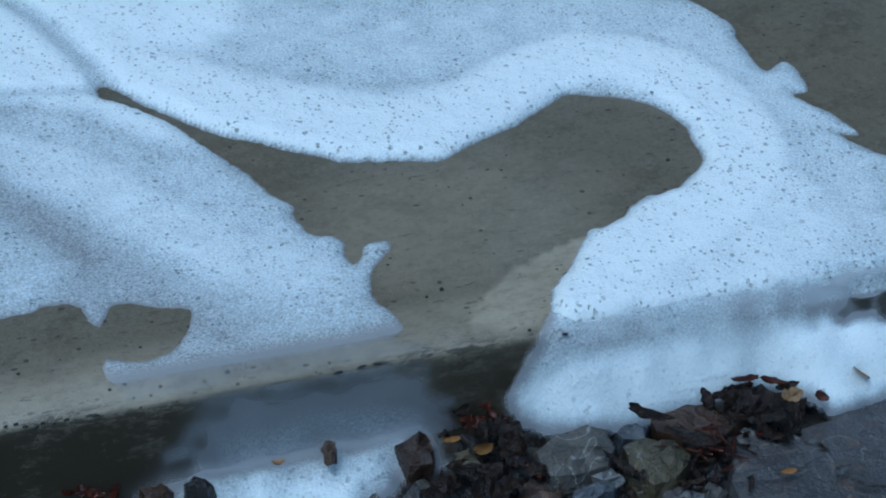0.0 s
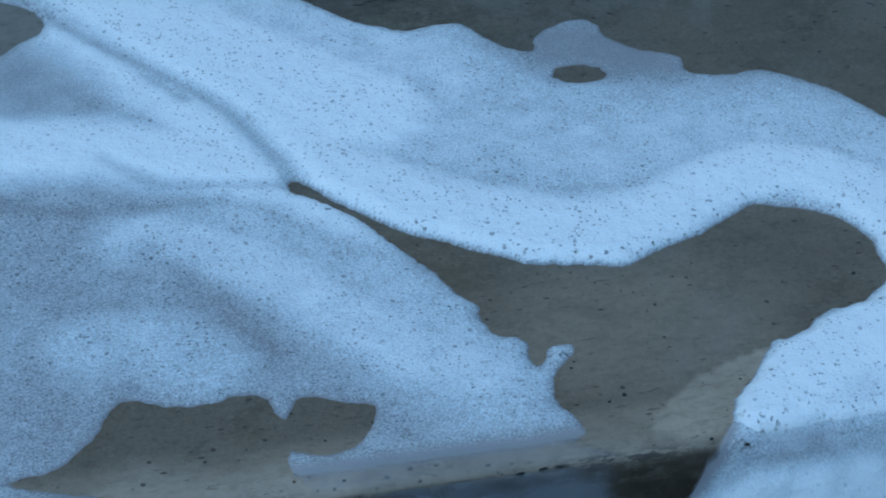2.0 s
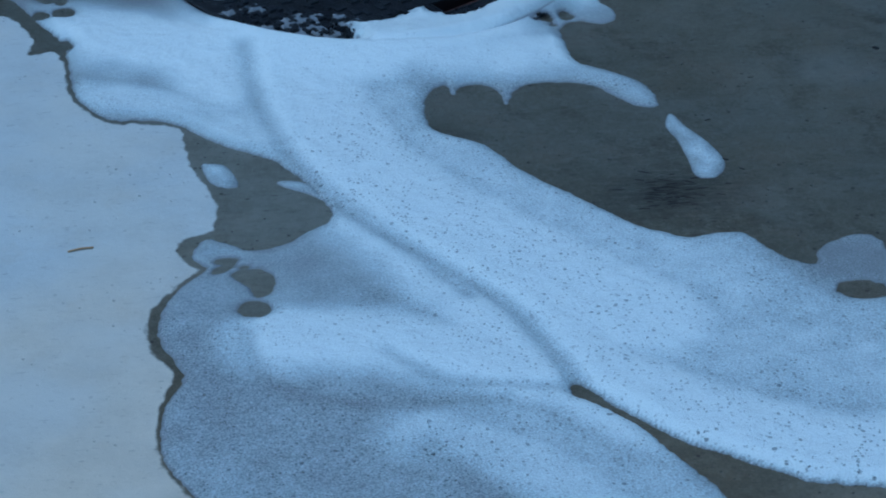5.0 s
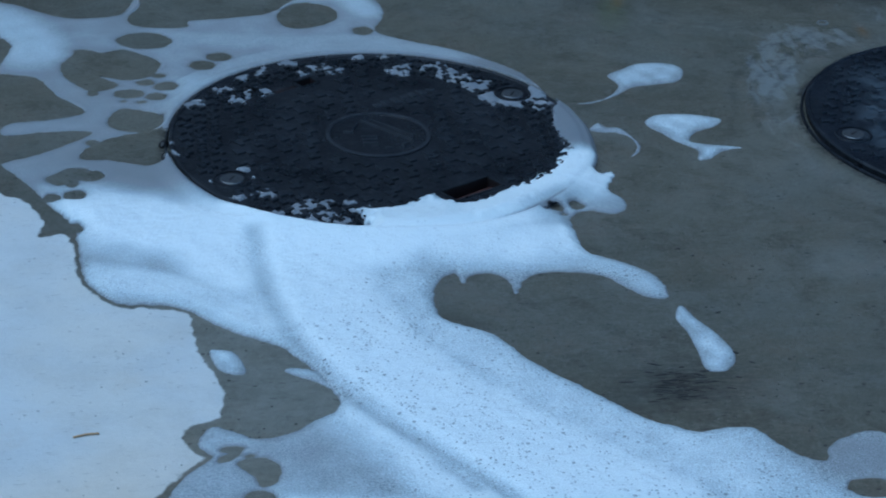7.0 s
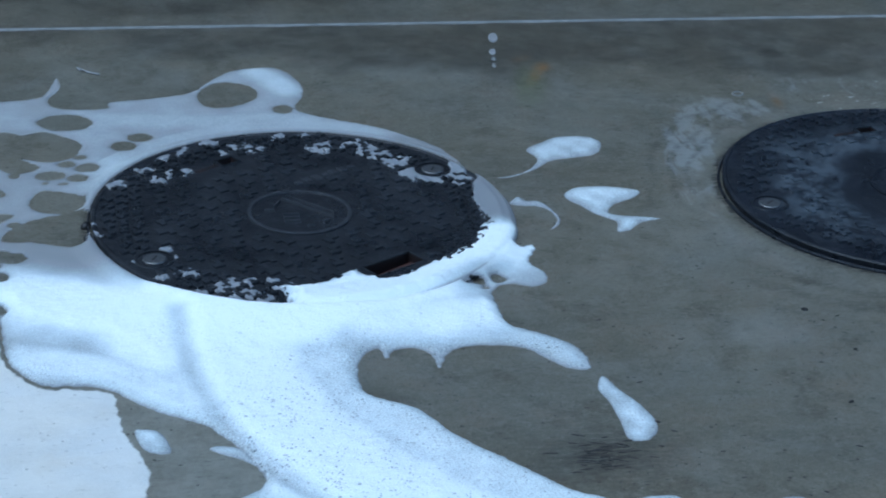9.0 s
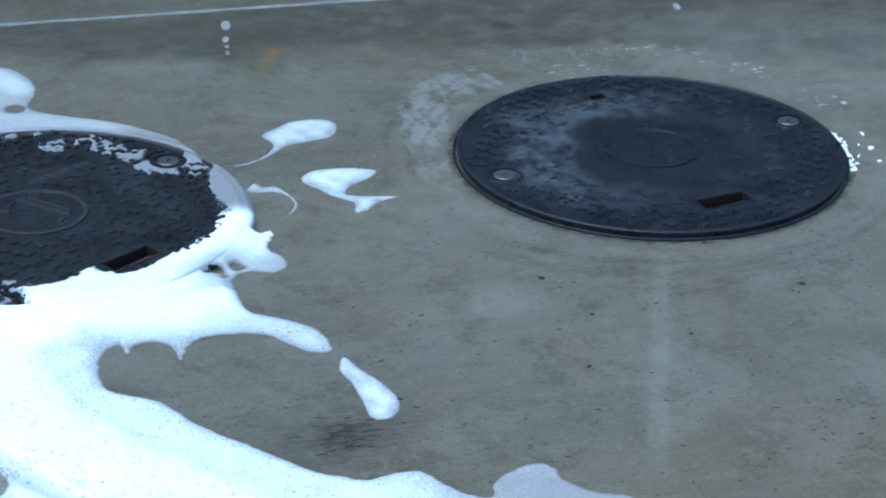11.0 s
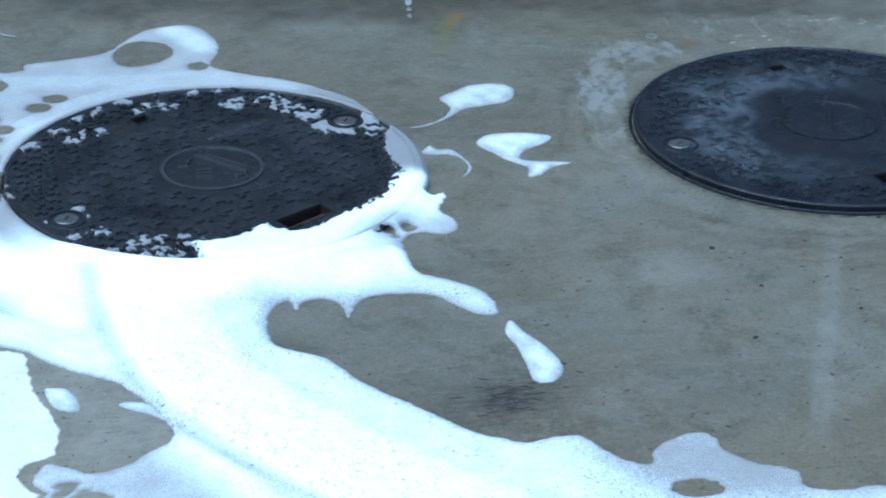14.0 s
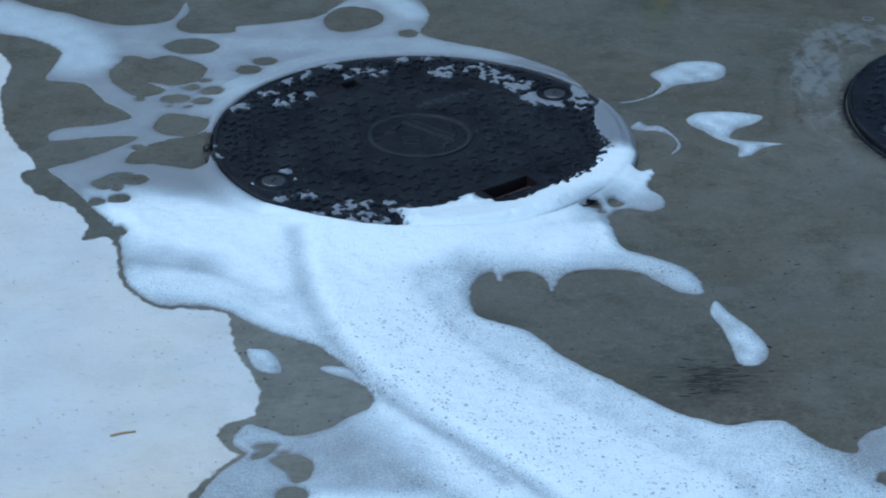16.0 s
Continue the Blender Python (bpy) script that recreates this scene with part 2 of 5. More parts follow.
def cover_material(name, scuffed, pad=False):
    n = Nodes(name)
    a, b, c = n.noise(9, 5, 0.65), n.noise(60, 4, 0.7), n.noise(380, 3, 0.7)
    low, high = ((0.007, 0.009, 0.013), (0.015, 0.018, 0.025)) if scuffed else ((0.009, 0.010, 0.013), (0.020, 0.022, 0.026))
    # lighter pads on a darker plate: gap shade put into colour, besides wet dirt
    if pad:
        low, high = ((0.011, 0.014, 0.020), (0.026, 0.031, 0.040)) if scuffed else ((0.011, 0.013, 0.016), (0.027, 0.030, 0.036))
    col = n.mix(n.ramp(a, 0.3, 0.7), low, high)
    col = n.mix(n.ramp(b, 0.5, 0.75, 0.0, 0.6), col, (0.034, 0.038, 0.045) if scuffed else (0.038, 0.041, 0.047))
    rough = n.ramp(n.noise(14, 5, 0.7), 0.35, 0.65, 0.55, 0.24)
    if scuffed:
        sep = n.t.nodes.new("ShaderNodeVectorMath")
        sep.operation = "LENGTH"
        n.put(sep.inputs[0], n.co)
        r = n.math("ADD", sep.outputs["Value"], n.math("MULTIPLY", n.math("SUBTRACT", n.noise(7, 4, 0.6), 0.5), 0.16))
        # the scuffed sector lies away from the gravel
        aim = n.t.nodes.new("ShaderNodeVectorMath")
        aim.operation = "DOT_PRODUCT"
        n.put(aim.inputs[0], n.co)
        aim.inputs[1].default_value = (-0.75, 0.66, 0.0)
        side = aim.outputs["Value"]
        ring = n.math("MULTIPLY", n.ramp(r, 0.115, 0.15), n.ramp(r, 0.19, 0.26, 1.0, 0.0))
        ring = n.math("MULTIPLY", n.math("MULTIPLY", ring, n.ramp(n.noise(42, 5, 0.75), 0.36, 0.62)), n.ramp(side, -0.10, 0.16, 0.06, 1.0))
        col = n.mix(n.math("MULTIPLY", ring, 0.62), col, (0.095, 0.115, 0.135))
        rough = n.math("ADD", rough, n.math("MULTIPLY", ring, 0.25))
    col = n.mix(n.ramp(c, 0.66, 0.72, 0.0, 0.5), col, (0.16, 0.16, 0.16))
    h = n.math("ADD", n.math("MULTIPLY", b, 0.7), n.math("MULTIPLY", c, 0.4))
    return n.done(col, rough, n.bump(h, 0.0022), Specular_IOR_Level=0.38)


def stone_material(name, dark, light, tint, vein):
    n = Nodes(name)
    a, b, c = n.noise(18, 5, 0.65), n.noise(70, 5, 0.7), n.noise(260, 3, 0.7)
    col = n.mix(n.ramp(a, 0.3, 0.7), dark, light)
    col = n.mix(n.ramp(b, 0.55, 0.72, 0.0, 0.8), col, tint)
    lines = n.ramp(n.math("ABSOLUTE", n.math("SUBTRACT", n.noise(16, 3, 0.5, dist=1.2), 0.5)), 0.0, 0.012, vein, 0.0)
    col = n.mix(lines, col, (0.42, 0.41, 0.38))
    col = n.mix(n.random(), col, n.mix(1.0, col, (0.75, 0.72, 0.7), "MULTIPLY"))
    h = n.math("ADD", a, n.math("ADD", n.math("MULTIPLY", b, 0.5), n.math("MULTIPLY", c, 0.2)))
    return n.done(col, n.ramp(b, 0.3, 0.7, 0.20, 0.5), n.bump(h, 0.009))


def plain_material(name, a, b, rough, scale=60, depth=0.0006, metal=0.0):
    n = Nodes(name)
    f = n.noise(scale, 5, 0.65)
    return n.done(n.mix(n.ramp(f, 0.3, 0.7), a, b), rough, n.bump(n.noise(scale * 3, 4), depth), Metallic=metal)


CONCRETE = concrete_material()
FOAM = foam_material()
COVER = cover_material("cast_cover", False)
COVER_WORN = cover_material("cast_cover_worn", True)
TREAD = cover_material("cast_tread", False, True)
TREAD_WORN = cover_material("cast_tread_worn", True, True)
RUST_BAR = plain_material("rust_bar", (0.022, 0.009, 0.007), (0.06, 0.022, 0.015), 0.6, 120)
# slightly worn, and lightened in colour where soft light fails to pick out relief
COVER_MARK = plain_material("cast_mark", (0.022, 0.024, 0.029), (0.048, 0.051, 0.058), 0.34, 120, 0.0006)
BOLT = plain_material("zinc_bolt", (0.09, 0.095, 0.10), (0.16, 0.165, 0.17), 0.4, 200, 0.0004, 0.6)
RUSTY = plain_material("rusty_pocket", (0.003, 0.0025, 0.0025), (0.018, 0.007, 0.006), 0.6, 90)
MORTAR = plain_material("pale_mortar", (0.15, 0.155, 0.15), (0.215, 0.22, 0.215), 0.6, 50, 0.001)
MUD = plain_material("wet_mud", (0.016, 0.014, 0.012), (0.05, 0.045, 0.038), 0.35, 40, 0.004)
GREY_STONE = stone_material("grey_stone", (0.062, 0.057, 0.048), (0.120, 0.110, 0.092), (0.15, 0.12, 0.08), 0.6)
SLATE_STONE = stone_material("slate_stone", (0.050, 0.049, 0.051), (0.100, 0.098, 0.100), (0.19, 0.115, 0.07), 0.35)
BROWN_STONE = stone_material("brown_stone", (0.022, 0.013, 0.009), (0.085, 0.050, 0.028), (0.20, 0.085, 0.03), 0.1)
MOSS_STONE = stone_material("moss_stone", (0.030, 0.025, 0.013), (0.095, 0.080, 0.042), (0.20, 0.155, 0.075), 0.4)
BLACK_STONE = stone_material("black_stone", (0.011, 0.010, 0.010), (0.034, 0.031, 0.029), (0.07, 0.05, 0.036), 0.1)
BLUE_STONE = stone_material("blue_stone", (0.075, 0.085, 0.10), (0.135, 0.15, 0.168), (0.18, 0.19, 0.20), 0.2)
PALE_STONE = stone_material("pale_stone", (0.14, 0.14, 0.14), (0.26, 0.26, 0.255), (0.3, 0.29, 0.27), 0.2)
BLACK_LEAF = plain_material("black_leaf", (0.010, 0.007, 0.006), (0.050, 0.030, 0.019), 0.3, 110, 0.003)
OCHRE = plain_material("ochre_leaf", (0.34, 0.15, 0.04), (0.55, 0.32, 0.1), 0.5, 60)
RUSSET = plain_material("russet_leaf", (0.045, 0.013, 0.009), (0.15, 0.042, 0.022), 0.35, 80)
STRAW = plain_material("straw", (0.4, 0.26, 0.12), (0.55, 0.38, 0.2), 0.6, 80)
SPECK = plain_material("black_grit", (0.008, 0.008, 0.008), (0.02, 0.018, 0.016), 0.5, 90)
FOAM_SOLID = plain_material("froth", (0.78, 0.8, 0.82), (0.86, 0.87, 0.88), 0.5, 120, 0.001)
DULL_WHITE = plain_material("dull_white", (0.22, 0.225, 0.23), (0.29, 0.295, 0.30), 0.5, 70)


# ---- outlines in plan, centimetres ----
RIM_EAST = [
    (27.1, 12.2), (30.9, 13.9), (32.4, 10.8), (31.4, 2.8), (29.1, -6.6), (29.2, -12.1), (31.6, -11.0), (31.5, -13.2), (30.0,
    -16.6), (31.6, -20.3), (30.8, -23.3), (28.4, -24.0), (25.9, -22.9), (23.2, -24.7), (23.0, -29.7), (23.3, -34.6), (26.4,
    -36.9), (29.6, -39.8), (31.4, -43.1), (31.3, -47.6), (28.6, -47.4), (26.3, -44.5), (24.0, -41.4), (19.8, -40.1), (16.0,
    -40.2), (13.8, -41.9), (12.1, -45.5), (11.7, -41.7), (9.8, -39.7), (7.2, -40.0), (5.8, -42.1), (5.2, -39.3), (3.0,
    -41.0), (1.7, -45.0), (1.6, -49.1), (2.5, -51.6), (7.0, -54.6), (8.9, -57.4), (11.0, -61.7), (14.0, -65.9), (16.2,
    -68.5), (19.4, -72.6), (22.6, -76.4)
]
RIM_SOUTHEAST = [
    (24.7, -77.7), (27.2, -79.4), (31.2, -78.7), (34.1, -79.0), (35.7, -81.6), (37.5, -84.7), (39.4, -86.1), (40.9, -86.4),
    (41.6, -83.9), (44.6, -81.6), (48.1, -80.7), (49.7, -82.3), (49.8, -85.0), (52.5, -88.4), (56.6, -90.8), (56.6, -94.4),
    (59.2, -95.6), (62.1, -96.0), (65.0, -95.7), (68.9, -98.8), (71.7, -101.9), (73.6, -105.4), (75.2, -108.7), (76.9,
    -113.2), (76.2, -115.4), (76.3, -118.2), (76.2, -120.2), (76.6, -122.3), (79.1, -121.2), (79.9, -122.8), (79.4, -126.9),
    (77.4, -127.4), (79.7, -131.3), (80.9, -135.6), (79.0, -135.3), (80.3, -137.9), (82.6, -140.9), (86.0, -146.4), (83.6,
    -154.3), (81.4, -158.7)
]
RIM_WEST = [
    (-37.0, -158.0), (-35.0, -145.0), (-32.6, -138.3), (-31.7, -135.8), (-30.0, -131.0), (-30.0, -127.1), (-31.1, -123.9),
    (-32.0, -121.4), (-33.7, -118.0), (-34.8, -115.0), (-34.9, -111.1), (-34.2, -106.2), (-32.9, -103.4), (-32.0, -101.2),
    (-32.9, -97.6), (-33.9, -94.8), (-34.2, -91.4), (-33.5, -88.1), (-32.1, -84.9), (-30.1, -82.2), (-28.1, -80.1), (-29.3,
    -78.4), (-29.5, -76.9), (-28.7, -74.6), (-27.4, -73.7), (-25.5, -74.8), (-22.8, -76.6), (-18.9, -75.7), (-16.0, -73.2),
    (-13.6, -71.6), (-12.7, -69.4), (-13.4, -67.1), (-15.2, -62.1), (-17.2, -58.5), (-18.6, -56.3), (-22.6, -53.4), (-26.0,
    -50.5), (-29.3, -46.5), (-33.5, -44.7), (-37.4, -44.4), (-40.2, -41.0), (-41.8, -37.3), (-42.3, -32.3)
]
RIM_LACE = [
    (-42.9, -24.2), (-43.9, -20.8), (-46.3, -16.3), (-48.3, -11.8), (-50.7, -7.1), (-52.8, -3.3), (-49.3, -1.4), (-44.6,
    1.9), (-40.2, 6.3), (-46.2, 6.9), (-51.1, 6.0), (-53.1, 6.5), (-52.0, 10.0), (-46.3, 11.0), (-41.4, 13.0), (-42.7,
    16.1), (-45.2, 19.4), (-48.2, 26.0), (-51.7, 27.4), (-54.2, 28.7), (-52.7, 35.2), (-52.4, 39.6), (-56.5, 44.6), (-62.0,
    47.4), (-69.2, 50.5), (-71.5, 70.5), (-56.4, 58.2), (-51.0, 55.0), (-46.6, 51.1), (-42.2, 49.2), (-35.9, 50.0), (-34.1,
    52.8), (-32.5, 58.3), (-32.0, 53.8), (-34.2, 48.7), (-32.1, 45.1), (-25.4, 44.7), (-24.4, 47.2), (-18.1, 48.2), (-11.6,
    50.0), (-7.5, 55.3), (-3.4, 59.1), (3.2, 59.7), (6.3, 54.0), (6.6, 47.9), (4.6, 41.6)
]
RIM_NORTH = [
    (9.6, 37.2), (15.4, 33.8), (20.1, 29.7), (24.5, 24.4), (25.9, 20.2)
]
BAY_NORTH = [
    (38.5, -157.2), (40.1, -153.1), (41.5, -150.5), (43.7, -148.4), (45.5, -146.2), (47.8, -143.4), (49.4, -143.0), (51.9,
    -142.1), (53.7, -140.4), (55.9, -139.6), (58.8, -139.2), (60.5, -138.0), (62.8, -136.4), (63.6, -134.6), (63.8, -131.6),
    (64.0, -129.3), (62.5, -125.5), (60.0, -123.2), (57.0, -122.0), (54.5, -120.9), (52.2, -122.1), (49.5, -123.5), (46.7,
    -125.1), (42.9, -126.3), (40.1, -127.6), (38.0, -128.5), (34.7, -127.6), (28.7, -126.1), (26.8, -124.7), (23.4, -122.4),
    (20.5, -120.1), (18.5, -119.0), (16.2, -116.6), (14.0, -113.7), (11.7, -110.9), (9.6, -107.7), (8.1, -106.9)
]
BAY_SOUTH = [
    (8.1, -109.0), (10.5, -111.1), (13.7, -115.1), (15.2, -118.1), (17.5, -122.7), (19.0, -125.6), (20.3, -129.4), (21.7,
    -131.4), (21.5, -133.9), (22.2, -136.4), (24.1, -137.3), (24.8, -138.5), (24.3, -140.7), (24.8, -142.1), (25.9, -140.7),
    (26.9, -139.3), (28.6, -139.4), (29.0, -140.2), (27.8, -141.7), (26.3, -143.0), (25.2, -145.8), (25.1, -147.9), (26.0,
    -149.7), (26.3, -152.1), (25.9, -154.0)
]
COVE = [
    (-24.8, -148.6), (-21.1, -146.9), (-18.7, -144.7), (-16.9, -142.7), (-15.0, -139.4), (-13.0, -138.9), (-10.2, -140.4),
    (-6.6, -140.9), (-3.9, -140.3), (-1.9, -140.6), (-1.1, -141.8), (-0.7, -143.8), (-0.2, -144.5), (0.6, -143.5), (1.5,
    -142.1), (3.1, -141.8), (5.4, -143.2), (8.1, -144.1), (8.2, -145.4), (6.6, -148.3), (5.0, -149.7), (2.3, -150.1), (0.4,
    -149.3), (-0.6, -148.9), (-1.1, -151.5), (-1.5, -155.9)
]
CURL_HOLE = [
    (-10.6, 47.8), (-8.7, 52.4), (-5.8, 54.0), (-1.8, 52.0), (-0.9, 47.6), (-4.0, 44.3), (-8.6, 43.4)
]
LACE_HOLE_A = [
    (-36.2, 40.1), (-33.5, 42.6), (-30.0, 42.4), (-27.6, 39.5), (-29.3, 36.7), (-33.7, 36.8)
]
LACE_HOLE_B = [
    (-44.5, 31.1), (-42.8, 34.3), (-42.4, 36.5), (-40.2, 36.3), (-38.4, 35.0), (-35.4, 36.3), (-32.8, 34.5), (-29.8, 30.9), (-30.8, 26.6), (-33.0, 24.8),
    (-35.5, 24.7), (-38.1, 25.9), (-39.6, 26.6), (-38.1, 25.1), (-36.2, 22.9), (-38.1, 20.9), (-40.6, 21.1), (-43.1, 24.5), (-44.4, 27.8)
]
LACE_HOLE_C = [
    (-37.9, 10.7), (-36.0, 14.2), (-32.8, 13.3), (-30.0, 11.2), (-30.6, 6.3), (-34.6, 6.2), (-37.4, 7.8)
]
LACE_HOLE_D = [
    (-41.9, -2.2), (-40.7, 1.4), (-37.1, 4.5), (-32.2, 5.9), (-30.0, 4.8), (-30.0, -2.2), (-31.1, -5.2), (-34.9, -4.2),
    (-38.0, -2.8)
]
LACE_HOLE_E = [
    (-46.7, -8.4), (-45.0, -6.4), (-43.1, -5.3), (-41.0, -5.9), (-42.4, -9.3), (-45.0, -10.5)
]
FOLD_HOLE = [
    (-25.4, -81.4), (-24.1, -80.6), (-21.8, -81.0), (-20.7, -83.0), (-21.4, -85.5), (-23.0, -86.5), (-23.6, -84.7), (-24.9,
    -82.6)
]
DRY_EDGE = [
    (-300.0, 120.0), (-120.0, 60.0), (-65.2, 43.1), (-60.7, 22.5), (-59.8, 13.7), (-57.5, 5.6), (-54.4, -2.2), (-56.6,
    -4.7), (-53.6, -11.3), (-49.3, -15.2), (-46.9, -21.3), (-47.6, -25.4), (-44.3, -24.9), (-42.9, -29.1), (-42.6, -36.5),
    (-40.5, -41.5), (-37.4, -45.1), (-33.5, -45.5), (-29.3, -47.3), (-28.7, -52.3), (-28.6, -56.5), (-27.1, -60.7), (-26.0,
    -66.1), (-26.5, -70.5), (-26.9, -71.9), (-29.5, -73.2), (-31.0, -74.5), (-30.8, -77.9), (-28.9, -80.0), (-30.7, -82.2),
    (-33.1, -85.3), (-34.9, -88.5), (-35.4, -92.3), (-34.6, -96.8), (-32.9, -100.3), (-34.1, -104.2), (-34.9, -108.2),
    (-35.3, -113.0), (-34.3, -117.4), (-32.6, -120.9), (-32.0, -124.6), (-32.8, -128.9), (-33.9, -133.8), (-35.2, -137.9),
    (-43.0, -150.0), (-50.0, -180.0), (-300.0, -180.0)
]
DRIFT = [
    (31.3, 12.1), (35.6, 13.6), (38.7, 18.0), (37.8, 22.0), (40.5, 24.4), (43.6, 26.4), (48.1, 26.3), (50.1, 23.7), (48.3,
    19.5), (44.5, 18.3), (40.8, 17.5), (37.5, 14.5), (33.5, 12.1)
]
SPLASH = [
    (40.0, 5.2), (42.4, 7.4), (47.1, 7.3), (51.4, 5.4), (49.9, 2.9), (46.4, 0.8), (45.3, -2.1), (49.5, -3.7), (52.2, -4.5),
    (49.0, -5.6), (46.7, -7.9), (44.8, -8.1), (45.4, -5.0), (43.1, -2.1), (41.4, 1.1), (40.1, 3.2)
]
TEAR = [
    (31.7, -50.6), (32.6, -49.9), (33.7, -53.6), (35.3, -57.3), (36.3, -62.3), (34.8, -65.6), (33.0, -66.3), (31.7, -65.3),
    (31.8, -61.2), (31.6, -56.3), (31.0, -53.4)
]
CHIP = [
    (-27.2, -56.9), (-26.2, -56.3), (-24.2, -57.2), (-23.2, -60.4), (-23.4, -62.4), (-25.1, -62.2), (-26.5, -60.7)
]
SLIVER = [
    (-18.7, -61.8), (-16.9, -61.4), (-14.6, -62.6), (-13.8, -64.9), (-12.7, -67.4), (-15.2, -64.8), (-17.1, -63.5)
]
SQUIGGLE = [
    (31.2, 2.8), (32.9, 5.1), (33.9, 3.6), (35.9, 3.1), (37.2, -0.5), (37.5, -3.4), (36.4, -5.8), (35.3, -6.5), (36.9,
    -3.6), (36.5, -0.1), (34.7, 1.6), (33.1, 1.7)
]
COVER_CAP = [
    (-7.5, -29.1), (-4.5, -29.4), (-5.5, -25.0), (-6.0, -22.6), (-2.9, -22.5), (-0.5, -21.9), (1.8, -21.3), (4.1, -18.9),
    (6.0, -19.2), (7.0, -20.5), (9.5, -21.8), (12.9, -19.9), (16.1, -17.6), (18.3, -16.1), (20.8, -13.7), (22.7, -12.0),
    (24.8, -7.6), (26.1, -4.9), (25.6, -1.0), (25.8, 3.9), (26.9, 8.5), (28.5, 11.2), (30.8, 8.1), (31.2, -0.6), (30.2,
    -7.2), (28.2, -12.6), (24.3, -18.0), (17.7, -23.9), (9.1, -29.2), (1.1, -32.0), (-4.9, -32.3)
]
RIDGES_EAST = [
    (5, 0.85, [(3.8, -33.0), (12.7, -33.7), (20.6, -32.0)]),
    (12, 0.62, [(7.4, -74.5), (21.0, -88.9), (34.3, -100.1), (47.6, -108.7)]),
    (10, 0.66, [(17.9, -97.8), (40.2, -107.2), (58.9, -108.9), (69.5, -115.2), (73.1, -135.7), (71.5, -149.0)]),
    (8.5, 0.62, [(0.0, -114.4), (10.7, -127.1), (16.6, -136.2), (20.8, -142.8)]),
    (13, 0.7, [(-16.7, -27.5), (-8.3, -49.9), (9.3, -73.4), (25.9, -89.6)]),
    (8.5, 1, [(-15.2, -29.6), (-11.6, -51.1), (-5.3, -66.6), (2.4, -77.4), (10.8, -87.7), (18.1, -95.2)]),
]
RIDGES_EDGE = [
    (7, 1, [(-14.3, -49.6), (-8.1, -67.1), (-0.4, -82.2), (6.3, -98.4), (13.4, -109.1), (23.3, -117.8), (33.8, -123.3), (42.6, -123.6)]),
    (5, 1, [(15.4, -108.2), (24.7, -117.7), (35.0, -123.1), (44.6, -121.6), (52.5, -117.3), (59.4, -115.9), (65.7, -120.9), (68.1, -130.2), (66.4, -137.9), (60.0, -143.9), (51.5, -147.1), (45.9, -150.8), (41.6, -154.8)]),
    (7, 0.8, [(65.1, -139.5), (67.3, -147.8), (59.3, -152.0), (49.9, -153.7)]),
]
RIDGES_WEST = [
    (5.5, 0.95, [(-20.8, -95.6), (-11.8, -96.8), (-3.2, -100.3), (3.4, -104.5)]),
    (5, 0.9, [(1.0, -97.7), (3.5, -102.8)]),
    (5, 0.72, [(-7.7, -114.2), (-0.4, -119.1), (6.7, -126.8), (12.9, -136.7), (18.7, -141.9)]),
    (5, 0.6, [(-15.4, -130.7), (-9.7, -131.2), (-6.2, -135.5)]),
    (2.2, 0.45, [(1.3, -152.1), (9.6, -151.8), (20.3, -151.2), (25.5, -151.7)]),
    (7.5, 1, [(-39.8, -16.9), (-33.8, -24.2), (-26.5, -28.2), (-20.3, -36.8)]),
    (4, 0.75, [(-39.1, -38.1), (-29.2, -42.0), (-21.0, -50.2)]),
    (6.5, 1, [(-20.8, -26.2), (-10.4, -33.4), (1.3, -29.6), (13.6, -24.0), (23.3, -17.9), (28.7, -11.1)]),
    (2, 0.55, [(22.5, -37.7), (27.7, -41.2), (30.5, -45.3)]),
    (3, 0.5, [(-51.0, 47.9), (-42.2, 40.4), (-24.8, 39.3), (-7.4, 37.1), (6.0, 37.4), (18.5, 30.9), (23.7, 25.1)]),
    (2.5, 0.7, [(0.1, 56.9), (4.8, 49.2)]),
    (5, 0.9, [(-62.3, 54.6), (-51.2, 44.1), (-48.4, 34.8)]),
]
FOLDS = [
    (1.6, 0.75, [(-16.9, -55.0), (-12.7, -66.5), (-7.2, -75.7), (-0.8, -84.6), (4.3, -92.4), (7.5, -101.8), (8.7, -106.8)]),
    (1.8, 0.6, [(-19.8, -28.8), (-19.1, -41.5), (-16.0, -57.7), (-11.4, -67.5), (-4.7, -79.5), (0.4, -89.3)]),
    (1.2, 0.4, [(-9.8, -99.5), (-7.3, -102.7), (-3.6, -105.6), (7.9, -107.9)]),
    (2.2, 0.5, [(-8.1, -117.0), (-4.0, -123.4), (-0.7, -130.2), (1.2, -134.9)]),
    (3, 0.3, [(-36.1, -30.5), (-31.8, -34.1)]),
    (1.3, 0.4, [(-24.6, -93.9), (-24.4, -99.4), (-22.2, -104.1), (-15.0, -107.9), (-7.0, -109.2), (0.8, -108.6)]),
]
BANK = [
    (41.5, -150.5), (41.0, -152.5), (39.6, -153.8), (37.3, -156.2), (34.0, -158.4), (34.6, -159.2), (36.3, -160.6), (39.2, -161.6),
    (44.0, -162.3), (49.6, -162.4), (54.7, -162.0), (59.5, -162.0), (62.8, -164.0), (64.0, -165.8), (66.5, -166.0), (70.1, -165.4),
    (78.0, -165.5), (84.0, -160.0), (83.0, -150.5), (74.4, -151.0), (58.8, -150.5), (47.3, -150.5)
]
